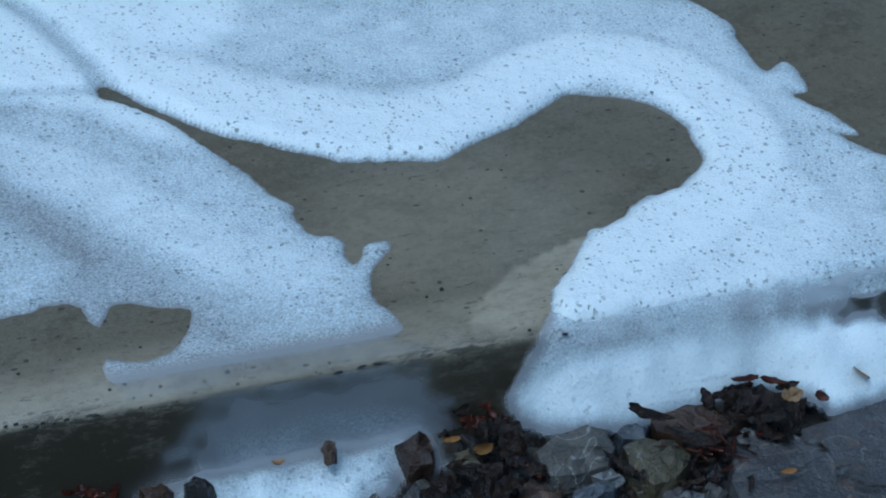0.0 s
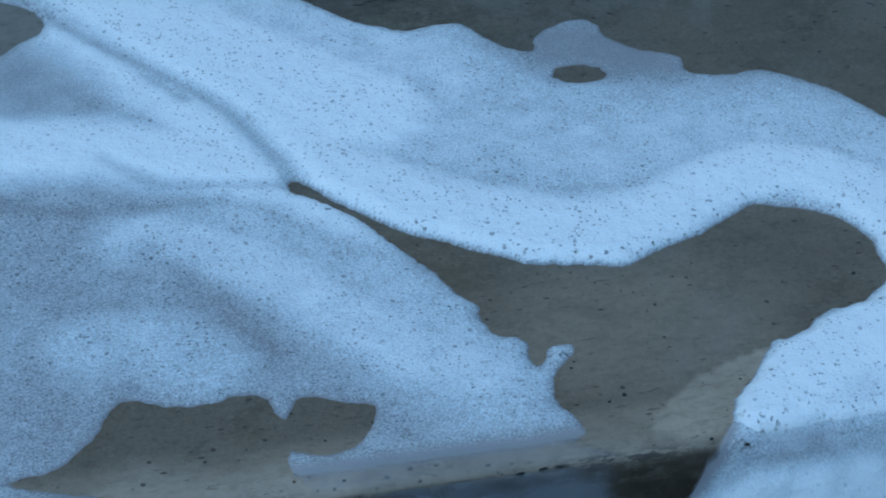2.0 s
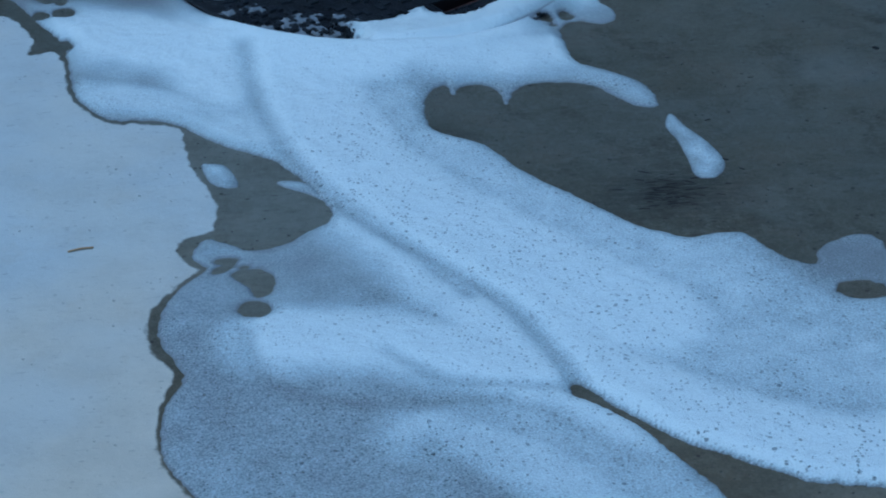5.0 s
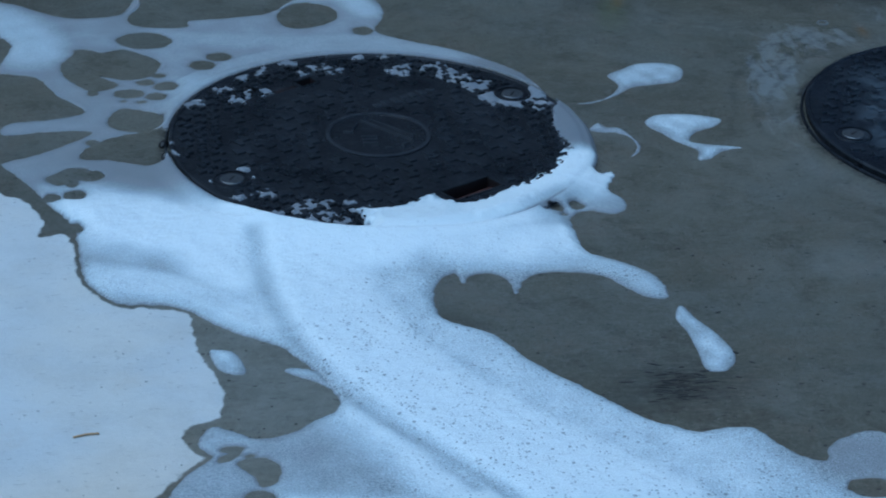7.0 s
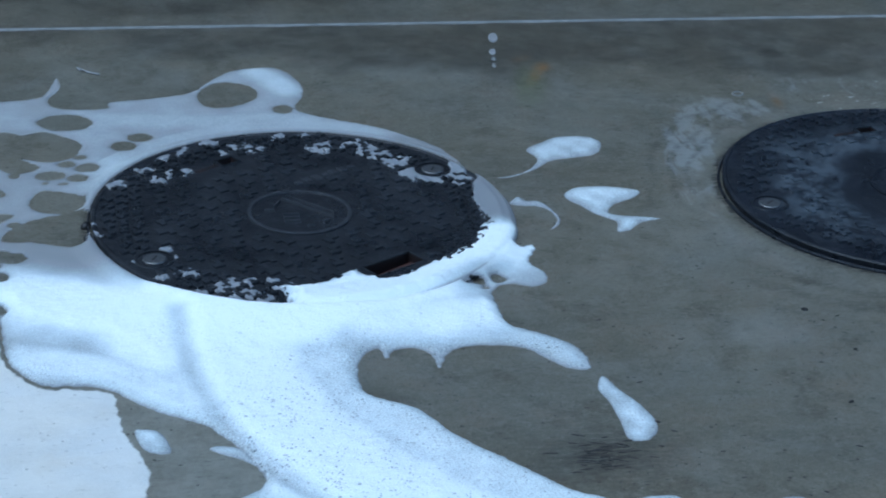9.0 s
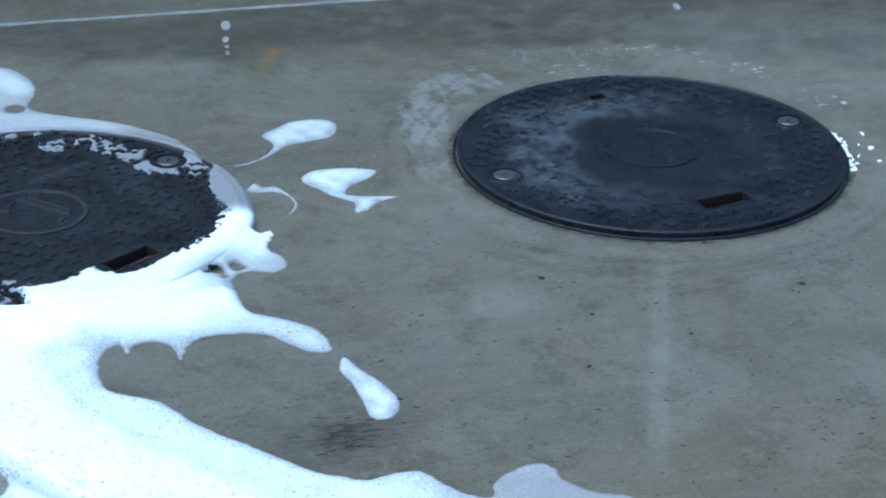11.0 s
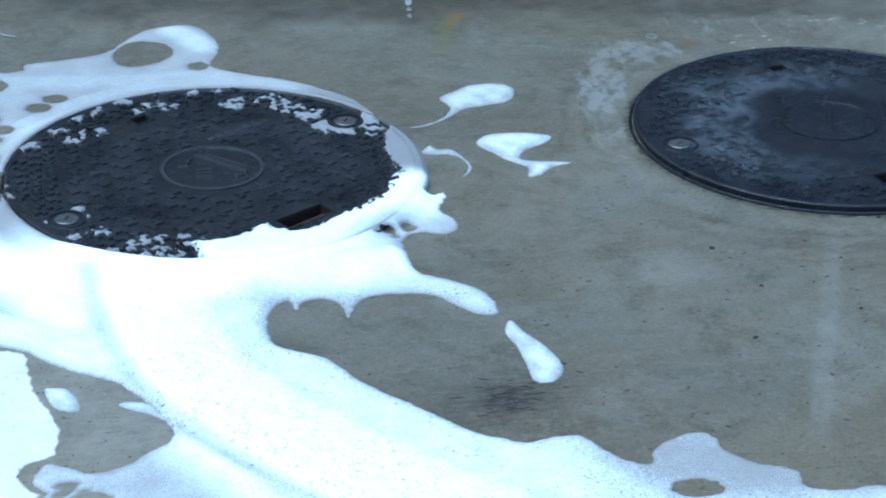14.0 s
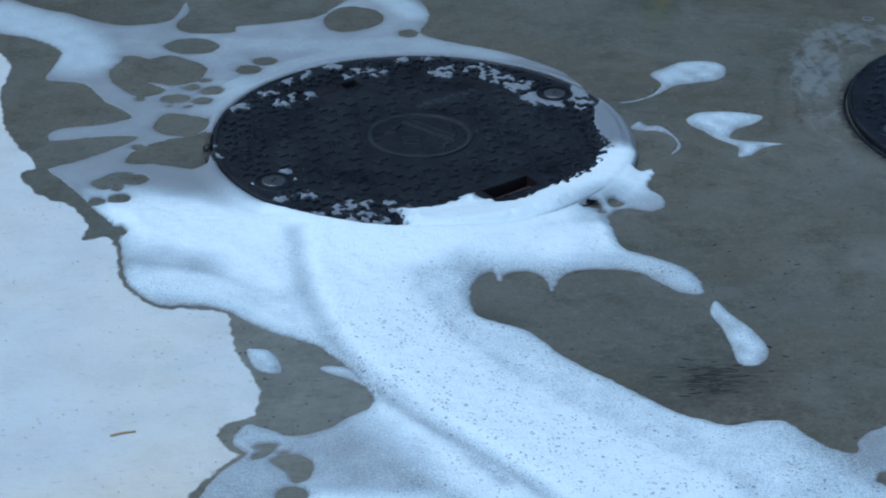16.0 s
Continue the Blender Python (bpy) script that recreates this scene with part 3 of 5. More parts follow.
FOOT = [
    (-2.9, -156.0), (-0.1, -155.1), (5.4, -153.8), (9.0, -154.1), (15.3, -154.3), (25.0, -154.3), (29.4, -156.0), (31.7,
    -156.7), (29.3, -158.1), (28.6, -161.0), (24.9, -161.5), (21.5, -163.6), (15.7, -167.0), (4.0, -163.5)
]
CORNER_DRY = [(33.0, -152.0), (36.5, -148.5), (40.5, -146.0), (47.0, -144.0), (46.5, -146.5), (43.5, -149.0), (41.0, -154.0), (33.0, -154.0)]
COVE_DRY = [(-30.0, -157.0), (-22.0, -151.0), (-15.0, -147.5), (-8.0, -149.0), (0.0, -149.5), (6.0, -151.0), (2.0, -157.0)]
OVAL_HOLES = [
    (44.4, -92.4, 3.0, 1.9, -8), (-23.5, -88.8, 1.8, 1.7, 0), (-25.8, -78.7, 1.3, 0.8, 0), (-26.4, -80.3, 1.3, 0.7, 30), (-23.8, -80.2, 0.6, 0.4, 0),
    (-23.4, 29.5, 1.9, 1.8, 0), (-20.7, 32.6, 1.9, 1.6, 0), (2.5, 41.8, 1.6, 1.7, 0), (-34.7, 19.5, 2.2, 1.6, 0), (-32.1, 23.5, 1.3, 1.1, 0),
    (-30.0, 25.9, 0.9, 0.8, 0), (-29.2, 22.0, 1.8, 1.5, 10), (-30.7, 18.3, 1.5, 1.3, 0), (-32.9, 16.4, 0.7, 0.5, 0), (-35.6, 16.9, 0.5, 0.4, 0), (-42.6, -23.4, 0.8, 1.5, 0), (-40.6, -7.8, 1.8, 1.6, 10), (-42.8, -13.6, 1.5, 1.5, 0), (-43.1, -10.1, 0.8, 1.0, 0), (-40.3, 2.9, 0.9, 0.9, 0),
    (-45.8, -14.2, 1.1, 1.3, 0), (-40.0, 19.9, 0.8, 0.8, 0),
    (21.3, -22.5, 1.3, 1.0, 20), (24.6, -21.4, 1.2, 1.0, 20), (22.4, -23.7, 0.6, 0.5, 20), (20.0, -23.1, 0.5, 0.4, 20),
]


def spline(points, closed=True, steps=5):
    """A smooth line through points, in metres."""
    p = np.array(points, float) / 100.0
    idx = np.arange(len(p))
    a, b, c, d = (p[(idx + k) % len(p)] if closed else p[np.clip(idx + k, 0, len(p) - 1)] for k in (-1, 0, 1, 2))
    out = []
    for s in np.arange(steps) / steps:
        out.append(0.5 * (2 * b + (c - a) * s + (2 * a - 5 * b + 4 * c - d) * s**2 + (3 * b - a - 3 * c + d) * s**3))
    line = np.stack(out, 1).reshape(-1, 2)
    return line if closed else line[: (len(p) - 1) * steps + 1]


def away(line, x, y, closed):
    """Distance from the line, and whether inside it."""
    near = np.full(x.shape, 1e9)
    inside = np.zeros(x.shape, bool)
    ends = np.roll(line, -1, 0) if closed else line[1:]
    for (ax, ay), (bx, by) in zip(line[: len(ends)], ends):
        dx, dy = bx - ax, by - ay
        s = np.clip(((x - ax) * dx + (y - ay) * dy) / (dx * dx + dy * dy + 1e-12), 0, 1)
        near = np.minimum(near, (x - ax - s * dx) ** 2 + (y - ay - s * dy) ** 2)
        if closed:
            cross = (ay > y) != (by > y)
            inside ^= cross & (x < (bx - ax) * (y - ay) / (by - ay + 1e-15) + ax)
    return np.sqrt(near), inside


def within(points, x, y, steps=5, reach=0.08):
    """Signed distance into a closed outline, held at -reach far outside."""
    line = spline(points, True, steps)
    out = np.full(x.shape, -reach)
    lo, hi = line.min(0) - reach, line.max(0) + reach
    pick = (x > lo[0]) & (x < hi[0]) & (y > lo[1]) & (y < hi[1])
    if pick.any():
        d, ins = away(line, x[pick], y[pick], True)
        out[pick] = np.where(ins, d, -d)
    return out


def along(points, x, y):
    """Distance from an open line."""
    line = spline(points, False, 4)
    return away(line, x, y, False)[0]


def smooth(a, lo, hi):
    s = np.clip((a - lo) / (hi - lo), 0, 1)
    return s * s * (3 - 2 * s)


def ripple(x, y, size, seed):
    """Soft random waves of about that wavelength, -1 to 1."""
    rng = np.random.default_rng(seed)
    out = np.zeros(x.shape)
    for _ in range(14):
        a, k = rng.uniform(0, 2 * np.pi), 2 * np.pi / size * rng.uniform(0.6, 1.8)
        out += np.sin(k * (np.cos(a) * x + np.sin(a) * y) + rng.uniform(0, 6.28))
    return out / 5.0


def oval(x, y, cx, cy, rx, ry, turn=0.0):
    c, s = math.cos(radians(turn)), math.sin(radians(turn))
    u, v = (x - cx) * c + (y - cy) * s, -(x - cx) * s + (y - cy) * c
    return (1 - np.hypot(u / rx, v / ry)) * min(rx, ry)


def kerb_y(x):
    return KERB_V + KERB_SLOPE * x


def grid_mesh(name, x, y, z, material, fields, keep=None):
    """A sheet over a rectangular net of points, with float fields on its vertices."""
    rows, cols = x.shape
    co = np.stack([x, y, z], -1).reshape(-1, 3)
    i = np.arange(rows * cols).reshape(rows, cols)
    quads = np.stack([i[:-1, :-1], i[:-1, 1:], i[1:, 1:], i[1:, :-1]], -1).reshape(-1, 4)
    if keep is not None:
        k = keep.reshape(-1)
        quads = quads[k[quads].any(1)]
        used = np.unique(quads)
        remap = np.zeros(rows * cols, int)
        remap[used] = np.arange(len(used))
        quads, co = remap[quads], co[used]
        fields = {n: f.reshape(-1)[used] for n, f in fields.items()}
    me = bpy.data.meshes.new(name)
    me.vertices.add(len(co))
    me.vertices.foreach_set("co", co.astype(np.float32).ravel())
    me.loops.add(len(quads) * 4)
    me.loops.foreach_set("vertex_index", quads.astype(np.int32).ravel())
    me.polygons.add(len(quads))
    me.polygons.foreach_set("loop_start", np.arange(0, len(quads) * 4, 4, dtype=np.int32))
    me.polygons.foreach_set("use_smooth", np.ones(len(quads), bool))
    me.update(calc_edges=True)
    for n, f in fields.items():
        at = me.attributes.new(n, "FLOAT", "POINT")
        at.data.foreach_set("value", np.asarray(f, np.float32).ravel())
    me.materials.append(material)
    return new(name, me)


def part(name, bm, material, parent, label="", smooth_faces=False):
    me = bpy.data.meshes.new(name)
    bm.normal_update()
    if smooth_faces:
        for f in bm.faces:
            f.smooth = True
    bm.to_mesh(me)
    bm.free()
    me.materials.append(material)
    ob = new(name, me)
    if parent:
        ob.parent = parent
    return tagged(ob, label)


# ---- ground slab with its rounded front edge ----
def net(lo, hi, step, far):
    fine = np.arange(lo, hi + step / 2, step)
    return np.concatenate([[lo - f for f in far[::-1]], fine, [hi + f for f in far]])


SLAB_FAR = 0.796
FAR_SLOPE = -0.042
gx = net(-0.85, 1.85, 0.006, (0.4, 1.5, 5, 15, 40))
profile = [(-0.002, -0.26), (0.0, -0.16), (0.0, -0.06), (0.0005, -0.022), (0.0015, -0.013), (0.0045, -0.007), (0.010, -0.0032), (0.017, -0.0010), (0.024, 0.0)]
gv = np.concatenate([[KERB_V + a for a, _ in profile], np.arange(KERB_V + 0.030, SLAB_FAR, 0.006), [SLAB_FAR]])
gz = np.concatenate([[b for _, b in profile], np.zeros(len(gv) - len(profile))])
GX, GV = np.meshgrid(gx, gv)
lean = KERB_SLOPE + (FAR_SLOPE - KERB_SLOPE) * smooth(GV, -1.2, SLAB_FAR)
GY = GV + lean * np.clip(GX, -3, 4)
GZ = np.repeat(gz[:, None], len(gx), 1)
for cx, cy, _ in COVERS:
    GZ = np.where(np.hypot(GX - cx, GY - cy) < 0.285, -0.06, GZ)
GZ += np.where(GV < KERB_V + 0.02, 0.0007, 0.0) * ripple(GX, GV, 0.05, 4)

dry = within(DRY_EDGE, GX, GY, 5, 0.1) + 0.002 * ripple(GX, GY, 0.03, 1)
dry = np.where((GX < -1.0) & (GY > -1.5), 0.1, dry)
drying = np.clip(smooth(within(CORNER_DRY, GX, GY) + 0.003 * ripple(GX, GY, 0.025, 15), -0.002, 0.003) + 0.55 * smooth(-(GY - kerb_y(GX)), -0.09, -0.05), 0, 1)
drying = np.maximum(drying, 0.4 * smooth(-np.hypot((GX - 0.36) / 1.4, GY + 1.38), -0.16, -0.06))
drying = np.maximum(drying, 0.38 * smooth(oval(GX, GY, -0.24, -0.66, 0.16, 0.24, 0), -0.05, 0.05))
drying = np.maximum(drying, 0.9 * smooth(within(COVE_DRY, GX, GY), -0.02, 0.03))
lime = np.zeros(GX.shape)
for (cx, cy, rx, ry, turn, amount) in [(0.645, 0.23, 0.060, 0.17, -14, 0.70), (0.61, 0.06, 0.05, 0.14, 0, 0.60), (0.74, 0.35, 0.13, 0.07, 8, 0.62),
                                       (1.0, 0.42, 0.32, 0.07, -12, 0.5), (1.35, 0.35, 0.35, 0.22, -30, 0.36)]:
    lime = np.maximum(lime, amount * smooth(oval(GX, GY, cx, cy, rx, ry, turn) + 0.012 * ripple(GX, GY, 0.06, 24), -0.045, 0.045))
stripe = np.abs(GX - (0.709 + (GY + 0.618) * 0.4)) + 0.002 * ripple(GX, GY, 0.04, 7)
wash = np.zeros(GX.shape)
wash = np.maximum(wash, 0.18 * smooth(-stripe, -0.018, -0.009) * smooth(GY, -0.9, -0.8) * smooth(-GY, 0.34, 0.38))
ring = np.abs(np.hypot(GX - COVERS[1][0], GY) - 0.345)
wash = np.maximum(wash, 0.10 * smooth(-ring, -0.035, -0.005))
wash = np.maximum(wash, 0.2 * smooth(oval(GX, GY, 0.57, -0.40, 0.06, 0.05), -0.02, 0.03))
wash = np.maximum(wash, 0.16 * smooth(oval(GX, GY, 1.35, 0.38, 0.4, 0.24, -30), -0.03, 0.06))
crust = np.zeros(GX.shape)
for (cx, cy, rx, ry, turn) in [(1.10, 0.42, 0.16, 0.04, -12), (1.22, 0.31, 0.10, 0.04, -38), (1.29, 0.16, 0.05, 0.08, 20), (0.93, 0.36, 0.08, 0.05, 0)]:
    crust = np.maximum(crust, smooth(oval(GX, GY, cx, cy, rx, ry, turn), -0.01, 0.03))
grime_ripple = np.maximum(1.0 * smooth(oval(GX, GY, 0.279, -0.690, 0.045, 0.040, 12), -0.025, 0.03), 0.45 * smooth(oval(GX, GY, 0.28, -0.69, 0.10, 0.060, 12), -0.03, 0.03))
grime_ripple = np.maximum(grime_ripple, 0.9 * smooth(oval(GX, GY, 0.884, 0.587, 0.022, 0.02), -0.006, 0.006))
edge = np.abs(GV - (KERB_V + 0.004)) + 0.003 * ripple(GX, GV, 0.06, 9)
grime_ripple = np.maximum(grime_ripple, 0.8 * smooth(-edge, -0.008, 0.0) * smooth(ripple(GX, GX * 0, 0.2, 12) + 0.5 * smooth(-GX, -0.05, 0.05), 0.0, 0.5))
for cx, cy, _ in COVERS:
    seam = np.abs(np.hypot(GX - cx, GY - cy) - 0.304) + 0.002 * ripple(GX, GY, 0.05, 19)
    grime_ripple = np.maximum(grime_ripple, 1.2 * smooth(-seam, -0.009, -0.002))
# ripple reflections around the second cover, put into the colour as dark arcs
for ax, ay, ar, span in ((0.90, 0.02, 0.415, 0.30), (0.92, 0.03, 0.385, 0.27), (0.88, -0.02, 0.36, 0.30)):
    arc = np.abs(np.hypot(GX - ax, GY - ay) - ar) + 0.005 * ripple(GX, GY, 0.13, int(ar * 1000))
    grime_ripple = np.maximum(grime_ripple, 0.42 * smooth(-arc, -0.010, 0) * smooth(-GY, span - 0.12, span))
arc = np.abs(np.hypot(GX - 0.86, (GY - 0.02) * 1.0) - 0.44) + 0.004 * ripple(GX, GY, 0.1, 3)
# water rings and puddle edges to the west and north, likewise painted dark
for ar in (0.350, 0.378, 0.412):
    eddy = np.abs(np.hypot(GX - 0.945, GY - 0.015) - ar - 0.008 * ripple(GX, GY, 0.16, int(ar * 997)))
    grime_ripple = np.maximum(grime_ripple, 0.5 * smooth(-eddy, -0.009, 0) * smooth(-GX, -0.90, -0.72) * smooth(GY, -0.06, 0.04))
stain_spot = smooth(oval(GX, GY, 0.884, 0.587, 0.022, 0.030) + 0.003 * ripple(GX, GY, 0.02, 25), -0.006, 0.008)
grime_ripple = np.maximum(grime_ripple, 0.3 * smooth(-arc, -0.008, 0) * smooth(-GY, 0.22, 0.3))
stain = 0.82 * smooth(GY + 0.08 * ripple(GX, GY, 0.5, 5) + 0.03 * ripple(GX, GY, 0.12, 6) + 0.24 * (GX - 0.6), 0.44, 0.56) * (1 - 0.9 * smooth(lime, 0.2, 0.6))
stain = np.maximum(stain, 0.30 * smooth(oval(GX, GY, 0.275, -0.695, 0.060, 0.040, 12) + 0.006 * ripple(GX, GY, 0.04, 23), -0.03, 0.035))
stain = np.maximum(stain, 0.4 * smooth(oval(GX, GY, 0.0, -0.53, 0.06, 0.05), -0.03, 0.03))
stain = np.maximum(stain, 0.8 * smooth(oval(GX, GY, -0.335, -1.37, 0.055, 0.11, -8), -0.045, 0.03))
# the vertical front face is set darker, less so towards +x
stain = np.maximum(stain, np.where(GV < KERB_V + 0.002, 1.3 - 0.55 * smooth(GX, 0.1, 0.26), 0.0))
grime_ripple = np.maximum(grime_ripple, np.where(GV < KERB_V + 0.002, 0.9 - 0.35 * smooth(GX, 0.1, 0.26), 0.0))
stain = np.maximum(stain, 1.2 * stain_spot)
rust = np.maximum(smooth(oval(GX, GY, 0.478, 0.560, 0.011, 0.016, -20), -0.010, 0.008), smooth(oval(GX, GY, 0.462, 0.530, 0.007, 0.034, -24), -0.009, 0.008))
rust = np.maximum(rust, 0.35 * smooth(oval(GX, GY, 0.450, 0.60, 0.014, 0.008, 30), -0.010, 0.010))
rust = np.maximum(rust, 0.8 * smooth(oval(GX, GY, 0.83, 0.375, 0.006, 0.022), -0.008, 0.010))
algae = smooth(oval(GX, GY, 0.440, 0.48, 0.018, 0.065, -12), -0.02, 0.015)
algae = np.maximum(algae, np.where(GV < KERB_V + 0.002, 0.1, 0.0))
soil = smooth(-GY + 0.1 * ripple(GX, GY, 0.4, 16), 0.65, 1.25)
slab = grid_mesh("ground", GX, GY, GZ, CONCRETE, dict(dry=dry, drying=drying, lime=lime, wash=wash, crust=crust, grime_ripple=grime_ripple, stain=stain, rust=rust, algae=algae, soil=soil))
tagged(slab, "wet grey concrete slab with a pale dry area, stained edge and darker front face", "ground", kind="structure")

# the slab beyond the mortar joint
fx = net(-0.9, 1.9, 0.05, (0.4, 1.5, 5, 15, 40))
fv = np.concatenate([SLAB_FAR + np.arange(0, 0.5, 0.02), SLAB_FAR + np.array([0.8, 2, 6, 15, 45])])
FX, FV = np.meshgrid(fx, fv)
FY = FV + FAR_SLOPE * np.clip(FX, -3, 4)
zero = np.zeros(FX.shape)
blot = 0.9 * np.maximum(smooth(oval(FX, FY, -0.1, 0.9, 0.16, 0.04), -0.02, 0.02), smooth(FV + 0.03 * ripple(FX, FV, 0.3, 8), 0.87, 0.95))
far = grid_mesh("far_pavement", FX, FY, zero - 0.003, CONCRETE, dict(dry=zero - 0.1, stain=np.maximum(0.35, blot)))
tagged(far, "dark wet concrete paving beyond a pale joint", "pavement", kind="structure")
bm = bmesh.new()
joint = []
for i in range(90):
    x = -1.2 + i * 0.035
    y = SLAB_FAR + FAR_SLOPE * x
    w = 0.0042 + 0.0018 * math.sin(i * 1.7) * math.sin(i * 0.31)
    joint.append([bm.verts.new((x, y + s * w, z)) for s, z in ((-1.2, -0.004), (-1, 0.0015), (-0.3, 0.0032), (0.5, 0.003), (1, 0.001), (1.2, -0.006))])
for a, b in zip(joint, joint[1:]):
    for k in range(5):
        bm.faces.new((a[k], b[k], b[k + 1], a[k + 1]))
tagged(part("joint_trim", bm, MORTAR, None, "", True), "pale mortar line along a concrete joint", "joint", kind="structure")

# unseen plain wall, added to keep the low sky out of the wet reflections
bm = bmesh.new()
bmesh.ops.create_cube(bm, size=1.0, matrix=Matrix.Translation((0, 3.2, 2.4)) @ Matrix.Diagonal((26, 0.25, 5.0, 1)))
tagged(part("sky_block_wall", bm, plain_material("dark_render", (0.05, 0.048, 0.045), (0.09, 0.086, 0.08), 0.85, 6, 0.003), None), "unseen dark wall added beyond the paving to block the low sky", "wall", kind="structure")

# gravel bed below the slab's edge
bx = net(-0.6, 1.3, 0.02, (0.5, 2, 8, 40))
bv = np.concatenate([[-45, -15, -6, -3], np.arange(-2.2, KERB_V + 0.02, 0.02)])
BX, BV = np.meshgrid(bx, bv)
BY = BV + KERB_SLOPE * np.clip(BX, -3, 4)
tagged(grid_mesh("gravel_ground", BX, BY, GRAVEL_Z + 0.007 * ripple(BX, BY, 0.07, 21) * ((BV > -2.25) & (BX > -0.62) & (BX < 1.32)), MUD, {}), "dark wet muddy ground under loose stones", "ground", kind="structure")


# ---- foam ----
def tread_steps(x, y, amount, size=0.0092):
    """Square steps left by the pads of the first cover, from -amount to amount."""
    a = radians(COVERS[0][2])
    u = (x - COVERS[0][0]) * math.cos(a) + (y - COVERS[0][1]) * math.sin(a)
    v = -(x - COVERS[0][0]) * math.sin(a) + (y - COVERS[0][1]) * math.cos(a)
    i, j = np.floor(u / size), np.floor(v / size)
    return amount * (2 * np.modf(np.abs(np.sin(i * 127.1 + j * 311.7) * 43758.5))[0] - 1)


def strength(x, y):
    d = 0.40 + 0.05 * ripple(x, y, 0.22, 31)
    for r, a, pts in RIDGES_EAST + RIDGES_EDGE + RIDGES_WEST:
        d = np.maximum(d, 0.32 + (a - 0.32) * smooth(1.9 * r / 100 - along(pts, x, y), 0.0, 1.6 * r / 100))
    d = np.clip(d + 0.03 * ripple(x, y, 0.07, 32), 0.2, 1.0)
    fold = np.zeros(x.shape)
    for r, a, pts in FOLDS:
        fold = np.maximum(fold, a * np.exp(-((along(pts, x, y) / (r / 100)) ** 2)))
    return d, fold


def foam_sheet(name, x, y, sd, d, fold, base, label, lift=0.013, round_off=0.02, dip=0.5, soft=0.004, calm=0.0, pits=1.0):
    """A bank of froth whose skin dips into its support along the outline."""
    inside = np.clip(sd, 0, None)
    swell = 1 - (1 - np.clip(inside / round_off, 0, 1)) ** 2.5
    lump = 1 + 0.06 * ripple(x, y, 0.05, 41) + 0.03 * ripple(x, y, 0.018, 42)
    h = (0.0012 + lift * np.clip(d - 0.22, 0, 1) ** 1.2 * (1 - fold)) * swell * lump + np.minimum(sd, 0.0) * dip + 0.0008 * np.clip(sd / 0.004, -1, 1)
    h = np.minimum(h, 0.2)
    fringe = smooth(inside, 0.0, 0.006) * smooth(-inside, -0.045, -0.012) * smooth(d, 0.4, 0.8) * pits
    # folds also thin the froth, which paints in part of the crease shade
    ob = grid_mesh(name, x, y, base + h, FOAM, dict(froth=d * (1 - 0.6 * fold) * smooth(sd, -0.002, soft), fringe=fringe, calm=calm + 0 * x), sd > -0.004 - 0.006 * dip)
    return tagged(ob, label, "foam", kind="")


fx1, fy1 = np.arange(-0.73, 0.90, 0.0038), np.arange(-1.60, 0.74, 0.0038)
X, Y = np.meshgrid(fx1, fy1)
rim = RIM_EAST + RIM_SOUTHEAST + RIM_WEST + RIM_LACE + RIM_NORTH
sd = within(rim, X, Y, 4)
for hole in (BAY_NORTH + BAY_SOUTH, COVE, CURL_HOLE, LACE_HOLE_A, LACE_HOLE_B, LACE_HOLE_C, LACE_HOLE_D, LACE_HOLE_E, FOLD_HOLE):
    sd = np.minimum(sd, -within(hole, X, Y, 4))
for (cx, cy, rx, ry, turn) in OVAL_HOLES:
    sd = np.minimum(sd, -oval(X, Y, cx / 100, cy / 100, rx / 100, ry / 100, turn))
sd += 0.0012 * ripple(X, Y, 0.02, 11) + 0.0006 * ripple(X, Y, 0.008, 13)
rr = np.hypot(X - COVERS[0][0], Y - COVERS[0][1])
cap = within(COVER_CAP, X, Y, 4) + tread_steps(X, Y, 0.005) * smooth(-rr, -0.300, -0.285)
sd = np.minimum(sd, rr - 0.300)
sd = np.where(rr < 0.36, np.maximum(sd, np.minimum(cap, 0.345 - rr)), sd)
sd = np.minimum(sd, Y - kerb_y(X) - 0.006 + 0.010 * smooth(X, 0.40, 0.42) + 0.003 * ripple(X, Y, 0.05, 14))
D, FOLD = strength(X, Y)
lace = smooth(-X, 0.22, 0.34) * smooth(Y, -0.22, -0.1)
D = np.where(rr < 0.36, np.maximum(D, 0.5 + 0.45 * smooth(cap, 0.0, 0.03)), D)
east = smooth(rr, 0.21, 0.24) * smooth(-rr, -0.36, -0.335) * smooth(Y, -0.085, -0.03) * smooth(X, 0.15, 0.2)
D = D * (1 - east) + 0.17 * east
D = D * (1 - 0.55 * smooth(oval(X, Y, -0.335, -0.05, 0.10, 0.085, -20), -0.03, 0.05))
D = D * (1 - 0.42 * np.maximum(lace, 0.7 * smooth(Y, 0.18, 0.28)))
CALM = np.maximum(smooth(Y + 0.05 * ripple(X, Y, 0.12, 33), -0.48, -0.30), lace)
CALM = np.maximum(CALM, 0.75 * smooth(oval(X, Y, -0.22, -0.80, 0.14, 0.11, 0), -0.05, 0.04))
CALM = np.maximum(CALM, 0.8 * smooth(oval(X, Y, -0.25, -0.45, 0.14, 0.12, 30), -0.05, 0.04))
CALM = np.maximum(CALM, 0.7 * smooth(oval(X, Y, -0.12, -1.0, 0.13, 0.06, -8), -0.03, 0.05))
film = np.maximum(smooth(oval(X, Y, 0.47, -0.88, 0.12, 0.06, -25), -0.03, 0.03), smooth(0.02 - np.abs(sd), 0.0, 0.02) * 0.4)
D = np.clip(D * (1 - 0.45 * film), 0.12, 1)
